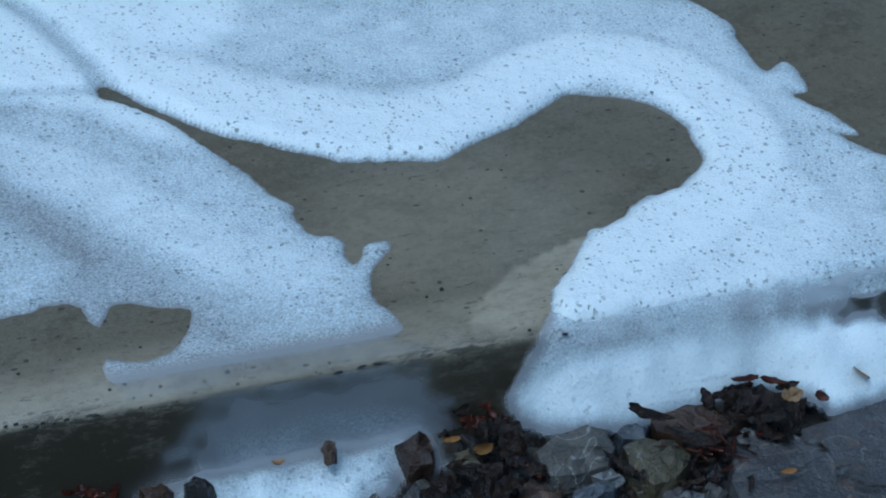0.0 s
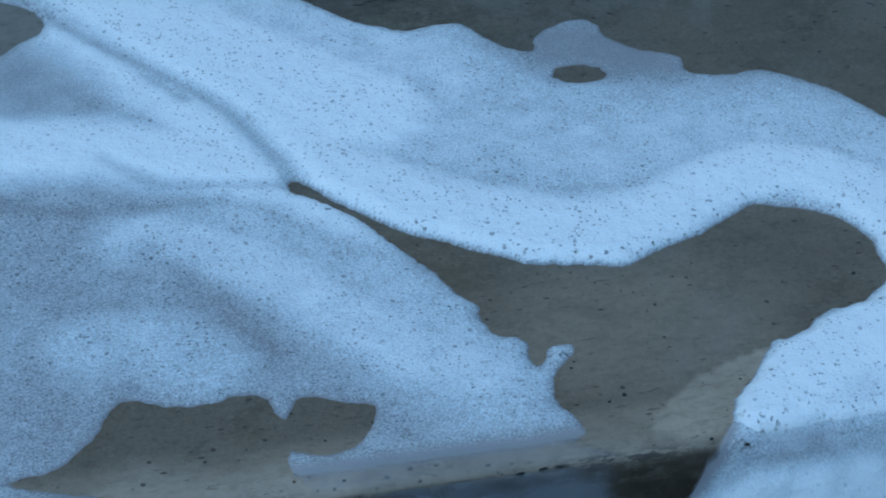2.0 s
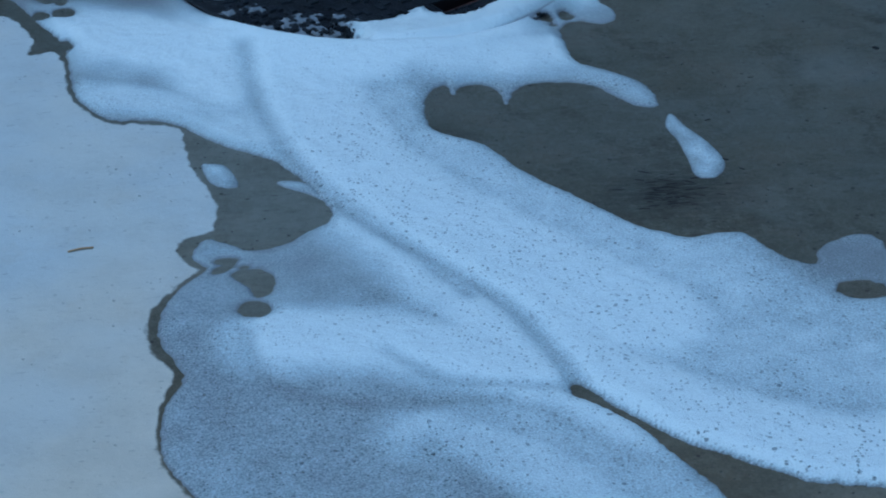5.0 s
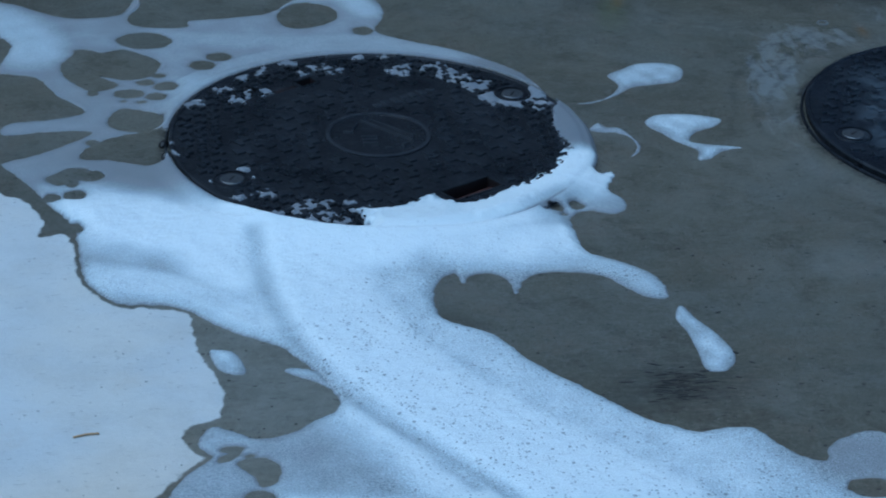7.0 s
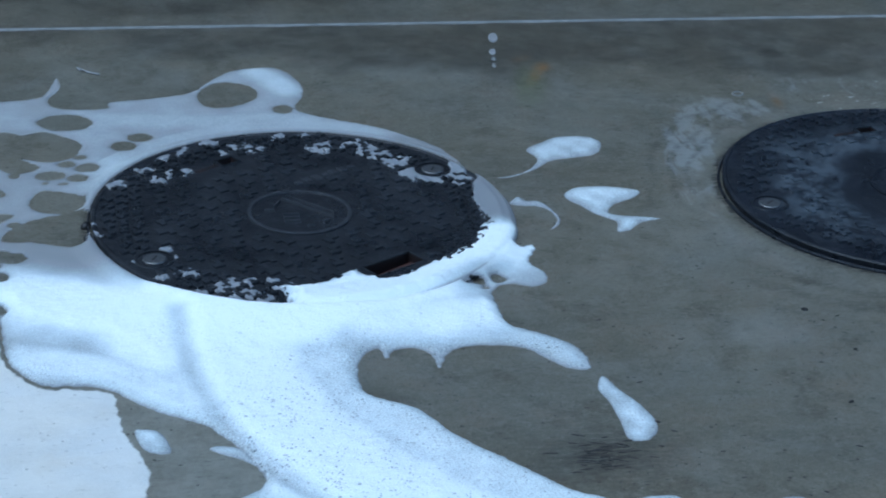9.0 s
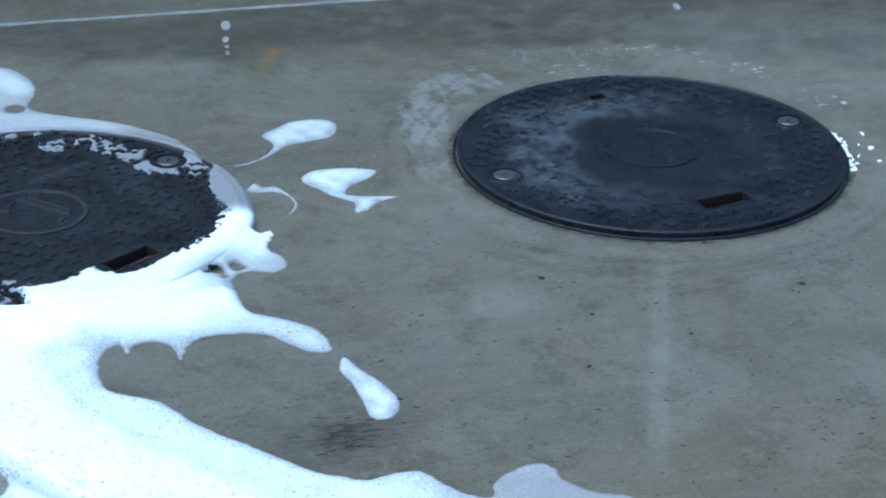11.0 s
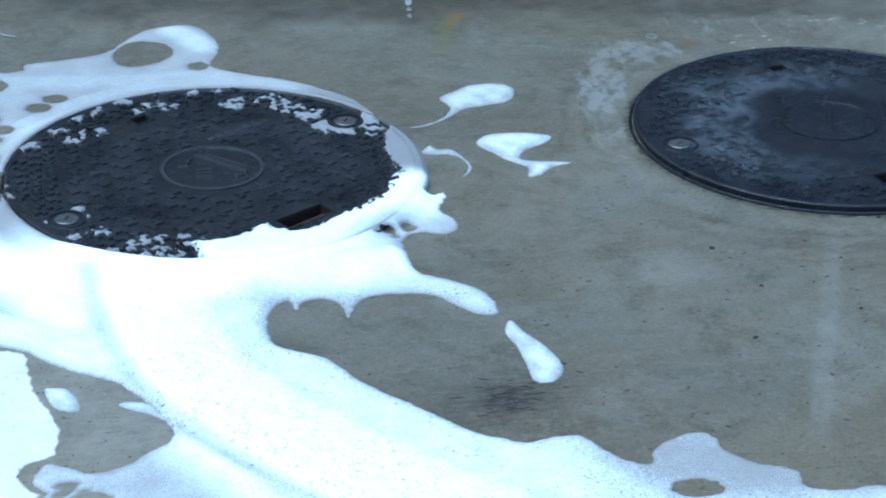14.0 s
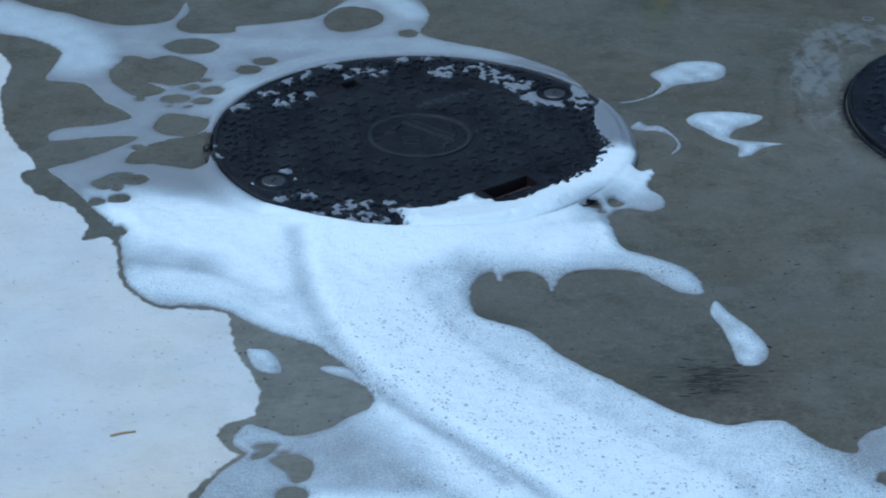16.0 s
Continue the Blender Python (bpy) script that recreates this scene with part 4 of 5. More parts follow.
D = D * (1 - 0.9 * smooth(-(Y - kerb_y(X)), -0.060, -0.020) * smooth(-X, -0.40, -0.36))
flank = smooth(Y, -0.085, -0.05) * smooth(-Y, -0.16, -0.12) * smooth(X, 0.15, 0.2)
sd = np.where(flank > 0.5, np.minimum(sd, 0.313 - rr), sd)
D = D * (1 - 0.5 * smooth(oval(X, Y, 0.245, -0.225, 0.07, 0.045, 20), -0.03, 0.03))
LIFT = 0.013 * (1 - 0.6 * smooth(-rr, -0.42, -0.33) * smooth(X, 0.0, 0.12))
sink = np.interp(Y - kerb_y(X), [-0.01, 0.0, 0.0045, 0.010, 0.017, 0.024], [-0.02, -0.02, -0.007, -0.0032, -0.001, 0.0])
an = np.degrees(np.arctan2(Y - COVERS[0][1], X - COVERS[0][0]))
heap = 0.009 * smooth(-rr, -0.44, -0.315) * smooth(rr, 0.24, 0.30) * smooth(-np.abs(an + 95), -65, -35)
south = smooth(-np.abs(an + 95), -45, -25)
step_up = 0.0034 * east * smooth(-rr, -0.296, -0.288) + (COVER_TOP - 0.0008) * ((1 - south) * smooth(-rr, -0.335 + 0.022 * flank, -0.300) + south * smooth(-rr, -0.41, -0.290))
tagged(foam_sheet("soap_foam", X, Y, sd, D, FOLD, sink + step_up + heap * smooth(sd, -0.002, 0.02), "white soap foam spread over the wet concrete in thick folds and thin lather", LIFT, calm=CALM, pits=smooth(Y - kerb_y(X), 0.04, 0.08)), kind="stuff")


def patch(name, outline, label, d=0.75, lift=0.0035):
    p = np.array(outline) / 100
    lo, hi = p.min(0) - 0.015, p.max(0) + 0.015
    x, y = np.meshgrid(np.arange(lo[0], hi[0], 0.003), np.arange(lo[1], hi[1], 0.003))
    s = within(outline, x, y) + 0.0006 * ripple(x, y, 0.015, 17)
    dd = np.clip(d * (0.8 + 0.5 * smooth(s, 0.0, 0.02)) + 0.08 * ripple(x, y, 0.05, 18), 0.15, 1)
    return foam_sheet(name, x, y, s, dd, np.zeros(x.shape), 0.0, label, lift, 0.012, 0.5, 0.003, 0.5)


patch("foam_patch", DRIFT, "long white foam streak trailing from the cover", 0.40)
patch("foam_patch", SPLASH, "forked white foam splash on wet concrete", 0.48)
patch("foam_patch", TEAR, "drop-shaped foam patch beside a black scuff", 0.5)
patch("foam_patch", CHIP, "small oval foam patch on a wet triangle", 0.5)
patch("foam_patch", SLIVER, "thin foam sliver on a wet triangle", 0.5)
patch("foam_patch", SQUIGGLE, "thin broken foam squiggle on concrete", 0.35)

# lather caught between the treads of the cover: x, y, half width
LATHER_NORTH = [
    (-0.253, 0.125, 0.010), (-0.209, 0.173, 0.009), (-0.190, 0.136, 0.010), (-0.159, 0.162, 0.013), (-0.182, 0.213, 0.008), (-0.146, 0.237, 0.009), (-0.105, 0.266, 0.011), (-0.064, 0.247, 0.014),
    (-0.037, 0.236, 0.010), (-0.091, 0.226, 0.007), (0.000, 0.279, 0.008), (0.044, 0.279, 0.009), (0.060, 0.232, 0.018), (0.096, 0.237, 0.009), (0.118, 0.240, 0.011), (0.132, 0.216, 0.015),
    (0.146, 0.194, 0.015), (0.168, 0.166, 0.017), (0.187, 0.122, 0.021), (0.214, 0.103, 0.016), (0.239, 0.126, 0.021), (0.251, 0.096, 0.015), (0.252, 0.152, 0.010), 
    (-0.176, -0.177, 0.011), (-0.211, -0.179, 0.009), (-0.125, -0.213, 0.014), (-0.102, -0.210, 0.011),
]
LATHER_SOUTH = [
    (-0.101, -0.245, 0.014), (-0.133, -0.225, 0.010), (-0.064, -0.214, 0.011), (-0.161, -0.236, 0.008), (-0.080, -0.263, 0.010), (-0.199, -0.102, 0.009), (-0.194, -0.125, 0.007), (-0.235, -0.128, 0.006),
    (-0.291, -0.037, 0.007), (-0.300, -0.004, 0.006), (-0.121, -0.256, 0.009), (-0.046, -0.233, 0.013),
]
x, y = np.meshgrid(np.arange(-0.305, 0.305, 0.0016) + COVERS[0][0], np.arange(-0.305, 0.305, 0.0016) + COVERS[0][1])
# the lather ends at the pads, so it is told cell by cell
a, cell = radians(COVERS[0][2]), 0.0074
u = (x - COVERS[0][0]) * math.cos(a) + (y - COVERS[0][1]) * math.sin(a)
v = -(x - COVERS[0][0]) * math.sin(a) + (y - COVERS[0][1]) * math.cos(a)
u, v = (np.floor(u / cell) + 0.5) * cell, (np.floor(v / cell) + 0.5) * cell
xc, yc = COVERS[0][0] + u * math.cos(a) - v * math.sin(a), COVERS[0][1] + u * math.sin(a) + v * math.cos(a)
s = np.full(x.shape, -0.05)
for lx, ly, lr in LATHER_NORTH + LATHER_SOUTH:
    s = np.maximum(s, oval(xc, yc, lx, ly, lr * 1.2, lr * 0.95, COVERS[0][2]))
rr = np.hypot(x - COVERS[0][0], y - COVERS[0][1])
s = np.minimum(s + tread_steps(x, y, 0.006, cell), 0.2955 - rr)
for sx, sy in ((-0.252, 0.0), (0.252, 0.0)):
    s = np.minimum(s, np.hypot(x - COVERS[0][0] - sx * math.cos(a), y - COVERS[0][1] - sx * math.sin(a)) - 0.027)
tagged(foam_sheet("lather_film", x, y, s, 0.17 + 0.08 * smooth(x, 0.2, 0.27), np.zeros(x.shape), COVER_TOP + 0.0012, "thin bluish lather caught between the treads of a cover", 0.001, 0.01, 0.9, 0.002, 1.0), kind="stuff")

# foam sliding over the slab's edge to the stones
x, y = np.meshgrid(np.arange(0.28, 1.0, 0.0045), np.arange(-1.80, -1.50, 0.0045))
s = within(BANK, x, y, 4) + 0.0015 * ripple(x, y, 0.03, 71)
fall = np.interp(kerb_y(x) - y, [-0.05, -0.015, 0.0, 0.010, 0.022, 0.05, 0.10, 0.2], [-0.002, 0.001, -0.005, -0.022, -0.038, -0.055, -0.076, -0.104])
lip = kerb_y(x) - y
dd = 0.56 + 0.22 * smooth(lip, 0.004, 0.035) - 0.34 * smooth(lip, -0.022, -0.002) * smooth(-lip, -0.024, -0.004) * (0.55 + 0.45 * ripple(x, y, 0.16, 77)) + 0.06 * ripple(x, y, 0.08, 72)
dd = np.clip(dd, 0.0, 1) * (1 - 0.97 * smooth(oval(x, y, 0.755, kerb_y(0.755) - 0.010, 0.10, 0.016, -3) + 0.004 * ripple(x, y, 0.03, 78), -0.012, 0.008))
dd = dd * (1 - 0.5 * smooth(-s, -0.02, 0.0) * smooth(-lip, -0.03, 0.0))
foam_sheet("foam_bank", x, y, s, dd, np.zeros(x.shape), np.minimum(fall, GRAVEL_Z + 0.032 + (fall - GRAVEL_Z - 0.032) * np.maximum(smooth(s, -0.004, 0.04), smooth(y - kerb_y(x), -0.05, -0.01))) + 0.0015 * ripple(x, y, 0.06, 73), "bluish white foam sliding over a concrete edge onto stones", 0.010, 0.03, 0.7, 0.016, 0.8 * smooth(lip, 0.0, 0.02))
x, y = np.meshgrid(np.arange(-0.1, 0.36, 0.0045), np.arange(-1.80, -1.535, 0.0045))
s = within(FOOT, x, y, 4) + 0.002 * ripple(x, y, 0.03, 74)
fall = np.interp(kerb_y(x) - y, [-0.02, 0.0, 0.02, 0.05, 0.2], [-0.05, -0.062, -0.084, -0.098, -0.110])
dd = np.clip(0.20 + 0.66 * smooth(kerb_y(x) - y, -0.005, 0.070) + 0.08 * ripple(x, y, 0.06, 75), 0.08, 1) * smooth(x, -0.10, 0.12) * smooth(kerb_y(x) - y, -0.006, 0.030)
foam_sheet("foam_bank", x, y, s, dd, np.zeros(x.shape), np.minimum(fall, GRAVEL_Z + 0.008 + (fall - GRAVEL_Z - 0.008) * np.maximum(smooth(s, -0.004, 0.05), smooth(y - kerb_y(x), -0.03, 0.0))) + 0.0015 * ripple(x, y, 0.05, 76), "bluish foam pooled at the foot of a concrete edge", 0.010, 0.03, 0.7, 0.045, 0.45)
# thin lather running down the face
x, z = np.meshgrid(np.arange(0.0, 0.42, 0.0045), np.arange(-0.10, -0.002, 0.0045))
s = np.minimum(x - 0.030 - 0.015 * ripple(x, z, 0.05, 81), 0.30 - x - 0.3 * (z + 0.03) + 0.008 * ripple(x, z, 0.04, 82))
dd = np.clip(0.075 + 0.28 * smooth(-z, 0.015, 0.095) + 0.03 * ripple(x, z, 0.06, 83), 0.02, 0.8)
ob = grid_mesh("lather_film", x, kerb_y(x) - 0.0012 + 0.002 * np.clip(-s / 0.01, 0, 1), z, FOAM, dict(froth=dd * smooth(s, 0.0, 0.07), fringe=0 * x, calm=0.6 + 0 * x), s > -0.01)
tagged(ob, "thin blue lather running down a concrete face", "foam", kind="stuff")


# ---- covers ----
def ring_bm(profile, segments=112):
    """A turned solid from (radius, height) pairs, closed at the axis where the radius is 0."""
    bm = bmesh.new()
    loops = []
    for r, z in profile:
        if r == 0:
            loops.append([bm.verts.new((0, 0, z))])
        else:
            loops.append([bm.verts.new((r * math.cos(2 * math.pi * k / segments), r * math.sin(2 * math.pi * k / segments), z)) for k in range(segments)])
    for a, b in zip(loops, loops[1:]):
        for k in range(segments):
            j = (k + 1) % segments
            face = [a[k % len(a)], a[j % len(a)], b[j % len(b)], b[k % len(b)]]
            face = list(dict.fromkeys(face))
            if len(face) > 2:
                bm.faces.new(face)
    bmesh.ops.recalc_face_normals(bm, faces=bm.faces)
    return bm


def block(bm, x, y, z0, z1, w, h, turn=0.0, taper=0.0):
    """A low block with tapered sides."""
    c, s = math.cos(turn), math.sin(turn)
    vs = []
    for z, k in ((z0, 0.0), (z1, taper)):
        for sx, sy in ((-1, -1), (1, -1), (1, 1), (-1, 1)):
            u, v = sx * (w / 2 - k), sy * (h / 2 - k)
            vs.append(bm.verts.new((x + u * c - v * s, y + u * s + v * c, z)))
    bm.faces.new(vs[4:])
    for k in range(4):
        j = (k + 1) % 4
        bm.faces.new((vs[k], vs[j], vs[4 + j], vs[4 + k]))


def manhole_cover(x, y, turn, material, label, worn):
    cover = new("manhole_cover")
    top = COVER_TOP
    part("frame_ring", ring_bm([(0.2985, -0.03), (0.3025, -0.03), (0.3025, 0.003), (0.3016, 0.0046), (0.2994, 0.0046), (0.2985, 0.003), (0.2985, -0.03)]), material, cover)
    # plate with the two pockets left open
    bm = bmesh.new()
    half = 0.2975
    pockets = [(-0.0400, 0.0400, -0.224, -0.193), (0.012, 0.040, 0.199, 0.218)]
    xs = sorted(set(list(np.linspace(-half, half, 40)) + [-0.0400, 0.0400, 0.012, 0.040]))
    ys = sorted(set(list(np.linspace(-half, half, 40)) + [-0.224, -0.193, 0.199, 0.218]))
    vert = {}
    for i, (x0, x1) in enumerate(zip(xs, xs[1:])):
        for j, (y0, y1) in enumerate(zip(ys, ys[1:])):
            mx, my = (x0 + x1) / 2, (y0 + y1) / 2
            if any(a < mx < b and c < my < d for a, b, c, d in pockets):
                continue
            if max(math.hypot(a, b) for a in (x0, x1) for b in (y0, y1)) > 0.294:
                continue
            face = []
            for key in ((i, j), (i + 1, j), (i + 1, j + 1), (i, j + 1)):
                if key not in vert:
                    vert[key] = bm.verts.new((xs[key[0]], ys[key[1]], top))
                face.append(vert[key])
            bm.faces.new(face)
    plate = part("plate", bm, material, cover)
    part("rim", ring_bm([(0.2945, -0.03), (0.2945, top - 0.0035), (0.2965, top - 0.003), (0.2965, top - 0.0012), (0.2950, top + 0.0008), (0.2915, top + 0.0014), (0.2890, top - 0.0004), (0.265, top - 0.0007), (0.265, top - 0.004)]), material, cover)
    for (a, b, c, d), depth in zip(pockets, (0.028, 0.014)):
        bm = bmesh.new()
        v = [bm.verts.new(p) for p in ((a, c, top), (b, c, top), (b, d, top), (a, d, top), (a, c, top - depth), (b, c, top - depth), (b, d, top - depth), (a, d, top - depth))]
        for f in ((4, 5, 6, 7), (0, 4, 7, 3), (1, 2, 6, 5), (0, 1, 5, 4), (3, 7, 6, 2)):
            bm.faces.new([v[k] for k in f])
        pocket = part("lifting_pocket", bm, RUSTY, cover, "dark rusty recessed lifting pocket")
        bm = bmesh.new()
        w = 0.0035
        for (px, py, pw, ph) in (((a + b) / 2, c - w / 2, b - a + 2 * w, w), ((a + b) / 2, d + w / 2, b - a + 2 * w, w), (a - w / 2, (c + d) / 2, w, d - c), (b + w / 2, (c + d) / 2, w, d - c)):
            block(bm, px, py, top - 0.001, top + 0.0016, pw, ph, 0, 0.0006)
        part("pocket_lip", bm, material, pocket)
        if depth < 0.02:
            # dark strip laid on the plate for the shade of a shallow recess
            bm = bmesh.new()
            block(bm, a - 0.026, (c + d) / 2 - 0.004, top - 0.0005, top + 0.0003, 0.042, 0.008, 0.08, 0.0004)
            part("recess_shade", bm, RUSTY, pocket)
        if depth > 0.02:
            bm = bmesh.new()
            block(bm, 0.004, (c + d) / 2, top - depth, top - 0.009, b - a - 0.012, 0.009, 0.05, 0.001)
            part("lifting_bar", bm, RUST_BAR, pocket, "thin red-brown rusty bar")
    # raised crooked treads
    bm = bmesh.new()
    # a crooked pad is a long bar with a stub on either side; finer ones fill the outer ring
    for step, cell, near, beyond, count in ((0.044 if worn else 0.038, 0.0105, 0.165 if worn else 0.088, 0.226, 9), (0.030 if worn else 0.0245, 0.0078, 0.229, 0.281, 14)):
        for i in range(-count, count + 1):
            for j in range(-count - 2, count + 3):
                px, py = (i + 0.5 * (j % 2)) * step, j * step * 0.82
                r = math.hypot(px, py)
                if r < near or r > beyond or any(a - 0.02 < px < b + 0.02 and c - 0.018 < py < d + 0.018 for a, b, c, d in pockets):
                    continue
                if min(math.hypot(px - 0.252, py), math.hypot(px + 0.252, py)) < 0.036:
                    continue
                if abs(py - 0.208) < 0.022 and -0.05 < px < 0.02:
                    continue
                if not worn and abs(py - 0.085) < 0.02 and 0.04 < px < 0.18:
                    continue
                height = top + (0.0036 if r > 0.22 else 0.0028) - (0.0006 if worn and r < 0.2 else 0.0)
                turn_k = 0.0 if (i + 2 * j) % 3 else math.pi / 2
                c, s = math.cos(turn_k), math.sin(turn_k)
                flip = 1 if (i + j) % 2 else -1
                for u, v, w, h in ((0, 0, 2.4 * cell, 0.8 * cell), (-0.6 * cell, flip * 0.75 * cell, 0.9 * cell, 0.9 * cell), (0.6 * cell, -flip * 0.75 * cell, 0.9 * cell, 0.9 * cell)):
                    block(bm, px + u * c - v * s, py + u * s + v * c, top - 0.0005, height, w, h, turn_k, 0.0006)
    tagged(part("tread", bm, TREAD_WORN if worn else TREAD, cover), kind="stuff")
    # central badge with its worn lettering left as bars
    badge = part("badge", ring_bm([(0.0745, top - 0.001), (0.0745, top + 0.0022), (0.0715, top + 0.0026), (0.069, top + 0.0022), (0.068, top + 0.0006), (0, top + 0.0006)]), material, cover)
    part("badge_ring", ring_bm([(0.0748, top), (0.0748, top + 0.0027), (0.0715, top + 0.0033), (0.0688, top + 0.0027), (0.0684, top)]), material if worn else COVER_MARK, badge)
    bars = [(0.0, 0.0, 0.075, 0.007, 1.05)] if worn else \
        [(0.014, 0.012, 0.098, 0.005, -0.80), (0.022, 0.020, 0.080, 0.004, -0.80), (-0.014, -0.008, 0.024, 0.005, -0.02), (-0.014, -0.019, 0.024, 0.005, -0.02), (-0.014, -0.030, 0.024, 0.005, -0.02), (-0.030, 0.028, 0.022, 0.004, 1.1), (-0.042, 0.010, 0.016, 0.004, -0.2), (0.034, -0.036, 0.012, 0.005, 0.7), (0.010, -0.046, 0.012, 0.004, 0.1)]
    for bx_, by_, w, h, a in bars:
        k = 0 if worn else -radians(turn)
        bm = bmesh.new()
        block(bm, bx_ * math.cos(k) - by_ * math.sin(k), bx_ * math.sin(k) + by_ * math.cos(k), top, top + 0.0042, w, h, a + k, 0.0008)
        part("raised_mark", bm, COVER_MARK if not worn else material, badge)
    for sx in (-1, 1):
        bolt = part("bolt", ring_bm([(0.0165, top - 0.001), (0.0165, top + 0.0012), (0.0150, top + 0.0024), (0.0, top + 0.0026)], 32), BOLT, cover, "pale worn metal locking bolt")
        bolt.location = (sx * 0.252, 0, 0)
        bm = ring_bm([(0.0235, top - 0.001), (0.0235, top + 0.0022), (0.027, top + 0.0022), (0.0285, top - 0.001)], 40)
        part("bolt_collar", bm, material, bolt)
        bm = bmesh.new()
        block(bm, 0, 0, top + 0.002, top + 0.0031, 0.014, 0.0022, 0.5)
        part("slot", bm, SPECK, bolt)
    if not worn:
        for i in range(7):
            bm = bmesh.new()
            block(bm, 0.062 + i * 0.0165, 0.082, top - 0.0005, top + 0.0022, 0.011, 0.016 if i % 3 else 0.010, 0.0, 0.001)
            part("raised_mark", bm, COVER_MARK, cover)
    cover.matrix_basis = pose(x, y, 0, 0, 0, turn)
    return tagged(cover, label, "manhole cover", "round covers in the concrete")


manhole_cover(*COVERS[0], COVER, "round black cast cover half ringed with soap foam", False)
manhole_cover(*COVERS[1], COVER_WORN, "round black cast cover, scuffed grey and wet, free of foam", True)


# ---- stones at the foot of the slab ----
def rock_bm(rng, sx, sy, sz, corners=18, flat=0.0):
    bm = bmesh.new()
    for _ in range(corners):
        v = Vector((rng.gauss(0, 1), rng.gauss(0, 1), rng.gauss(0, 1))).normalized()
        k = rng.uniform(0.85, 1.12)
        bm.verts.new((v.x * sx * k, v.y * sy * k, max(-0.6, min(1 - flat, v.z * k)) * sz))
    hull = bmesh.ops.convex_hull(bm, input=bm.verts[:])
    junk = [g for g in hull["geom_interior"] + hull["geom_unused"] if isinstance(g, bmesh.types.BMVert)]
    bmesh.ops.delete(bm, geom=list(set(junk)), context="VERTS")
    bmesh.ops.bevel(bm, geom=bm.edges[:], offset=min(sx, sy, sz) * 0.055, segments=2, affect="EDGES", profile=0.6, clamp_overlap=True)
    return bm


def chipped_bm(rng, outline, top, height):
    """A broken stone: an uneven faceted top inside its outline, and sides that lean outwards to the ground."""
    cx, cy = np.mean(outline, 0)
    bm = bmesh.new()
    rings = []
    for grow, drop, wild in ((1.10, height, 0.003), (1.06, height * 0.45, 0.003), (0.98, height * 0.06, 0.002), (0.55, -0.001, 0.004)):
        ring = []
        for ox, oy in outline:
            for mx, my in ((0.0, 0.0), (0.5, 0.5)):
                nx, ny = outline[(outline.index((ox, oy)) + 1) % len(outline)]
                x, y = ox + (nx - ox) * mx, oy + (ny - oy) * my
                ring.append(bm.verts.new((cx + (x - cx) * grow + rng.uniform(-1, 1) * wild, cy + (y - cy) * grow + rng.uniform(-1, 1) * wild, top - drop + rng.uniform(-1, 1) * wild)))
        rings.append(ring)
    mid = bm.verts.new((cx, cy, top + 0.002))
    count = len(rings[0])
    for a, b in zip(rings, rings[1:]):
        for k in range(count):
            j = (k + 1) % count
            bm.faces.new((a[k], a[j], b[j], b[k]))
    for k in range(count):
        bm.faces.new((rings[-1][k], rings[-1][(k + 1) % count], mid))
    bmesh.ops.triangulate(bm, faces=bm.faces[:])
    sharp = [e for e in bm.edges if e.calc_face_angle(0) > 0.5]
    bmesh.ops.bevel(bm, geom=sharp, offset=0.0012, segments=2, affect="EDGES", profile=0.6, clamp_overlap=True)
    bmesh.ops.recalc_face_normals(bm, faces=bm.faces)
    return bm


STONE_KINDS = {
    "g": (GREY_STONE, "angular grey stone with pale veins, wet"), "s": (SLATE_STONE, "broad flat slate-grey stone with rusty stains, wet"),
    "b": (BROWN_STONE, "rough rusty brown stone, wet"), "m": (MOSS_STONE, "rough olive-brown mossy stone, wet"),
    "k": (BLACK_STONE, "black glossy wet broken stone"), "u": (BLUE_STONE, "small blue-grey stone half in foam"), "p": (PALE_STONE, "small pale grey chip of stone"),
}


def stone(kind, top, height, seed, outline):
    material, label = STONE_KINDS[kind]
    ob = part("stone", chipped_bm(random.Random(seed), outline, top, height if height < 0.015 else max(height, top - GRAVEL_Z + 0.006)), material, None)
    return tagged(ob, label, "stone", "loose stones below the slab")


def pebbles():
    # loose filling between and beyond them
    rng = random.Random(77)
    kinds = ((GREY_STONE, "small grey wet pebble"), (BROWN_STONE, "small brown wet pebble"), (BLACK_STONE, "small black wet pebble"), (SLATE_STONE, "small slate-grey wet pebble"))
    shapes = []
    for i in range(16):
        m, label = kinds[i % 4]
        ob = part("pebble", rock_bm(rng, 0.016, 0.013, 0.010, 12), m, None)
        shapes.append((ob.data, label))
        bpy.data.objects.remove(ob)
    placed = 0
    while placed < 230:
        x, v = rng.uniform(-0.28, 1.0), rng.uniform(-0.34, -0.03)
        if x < 0.25 and v > -0.05 and x > 0.05:
            continue
        data, label = shapes[rng.randrange(16)]
        ob = new("pebble", data)
        k = rng.uniform(0.6, 1.5)
        ob.matrix_basis = pose(x, kerb_y(x) + v, GRAVEL_Z + 0.008 + rng.uniform(0, 0.012), rng.uniform(-25, 25), rng.uniform(-25, 25), rng.uniform(0, 360)) @ Matrix.Scale(k, 4)
        tagged(ob, label, "pebble", "pebbles below the slab")
        placed += 1


stone("g", -0.072, 0.040, 3, [(0.351, -1.635), (0.379, -1.621), (0.412, -1.614), (0.427, -1.622), (0.424, -1.651), (0.412, -1.669), (0.378, -1.673), (0.354, -1.670)])
stone("s", -0.078, 0.030, 13, [(0.540, -1.659), (0.567, -1.656), (0.584, -1.675), (0.611, -1.666), (0.655, -1.660), (0.693, -1.655), (0.756, -1.693), (0.702, -1.811), (0.604, -1.826), (0.503, -1.774), (0.511, -1.717)])
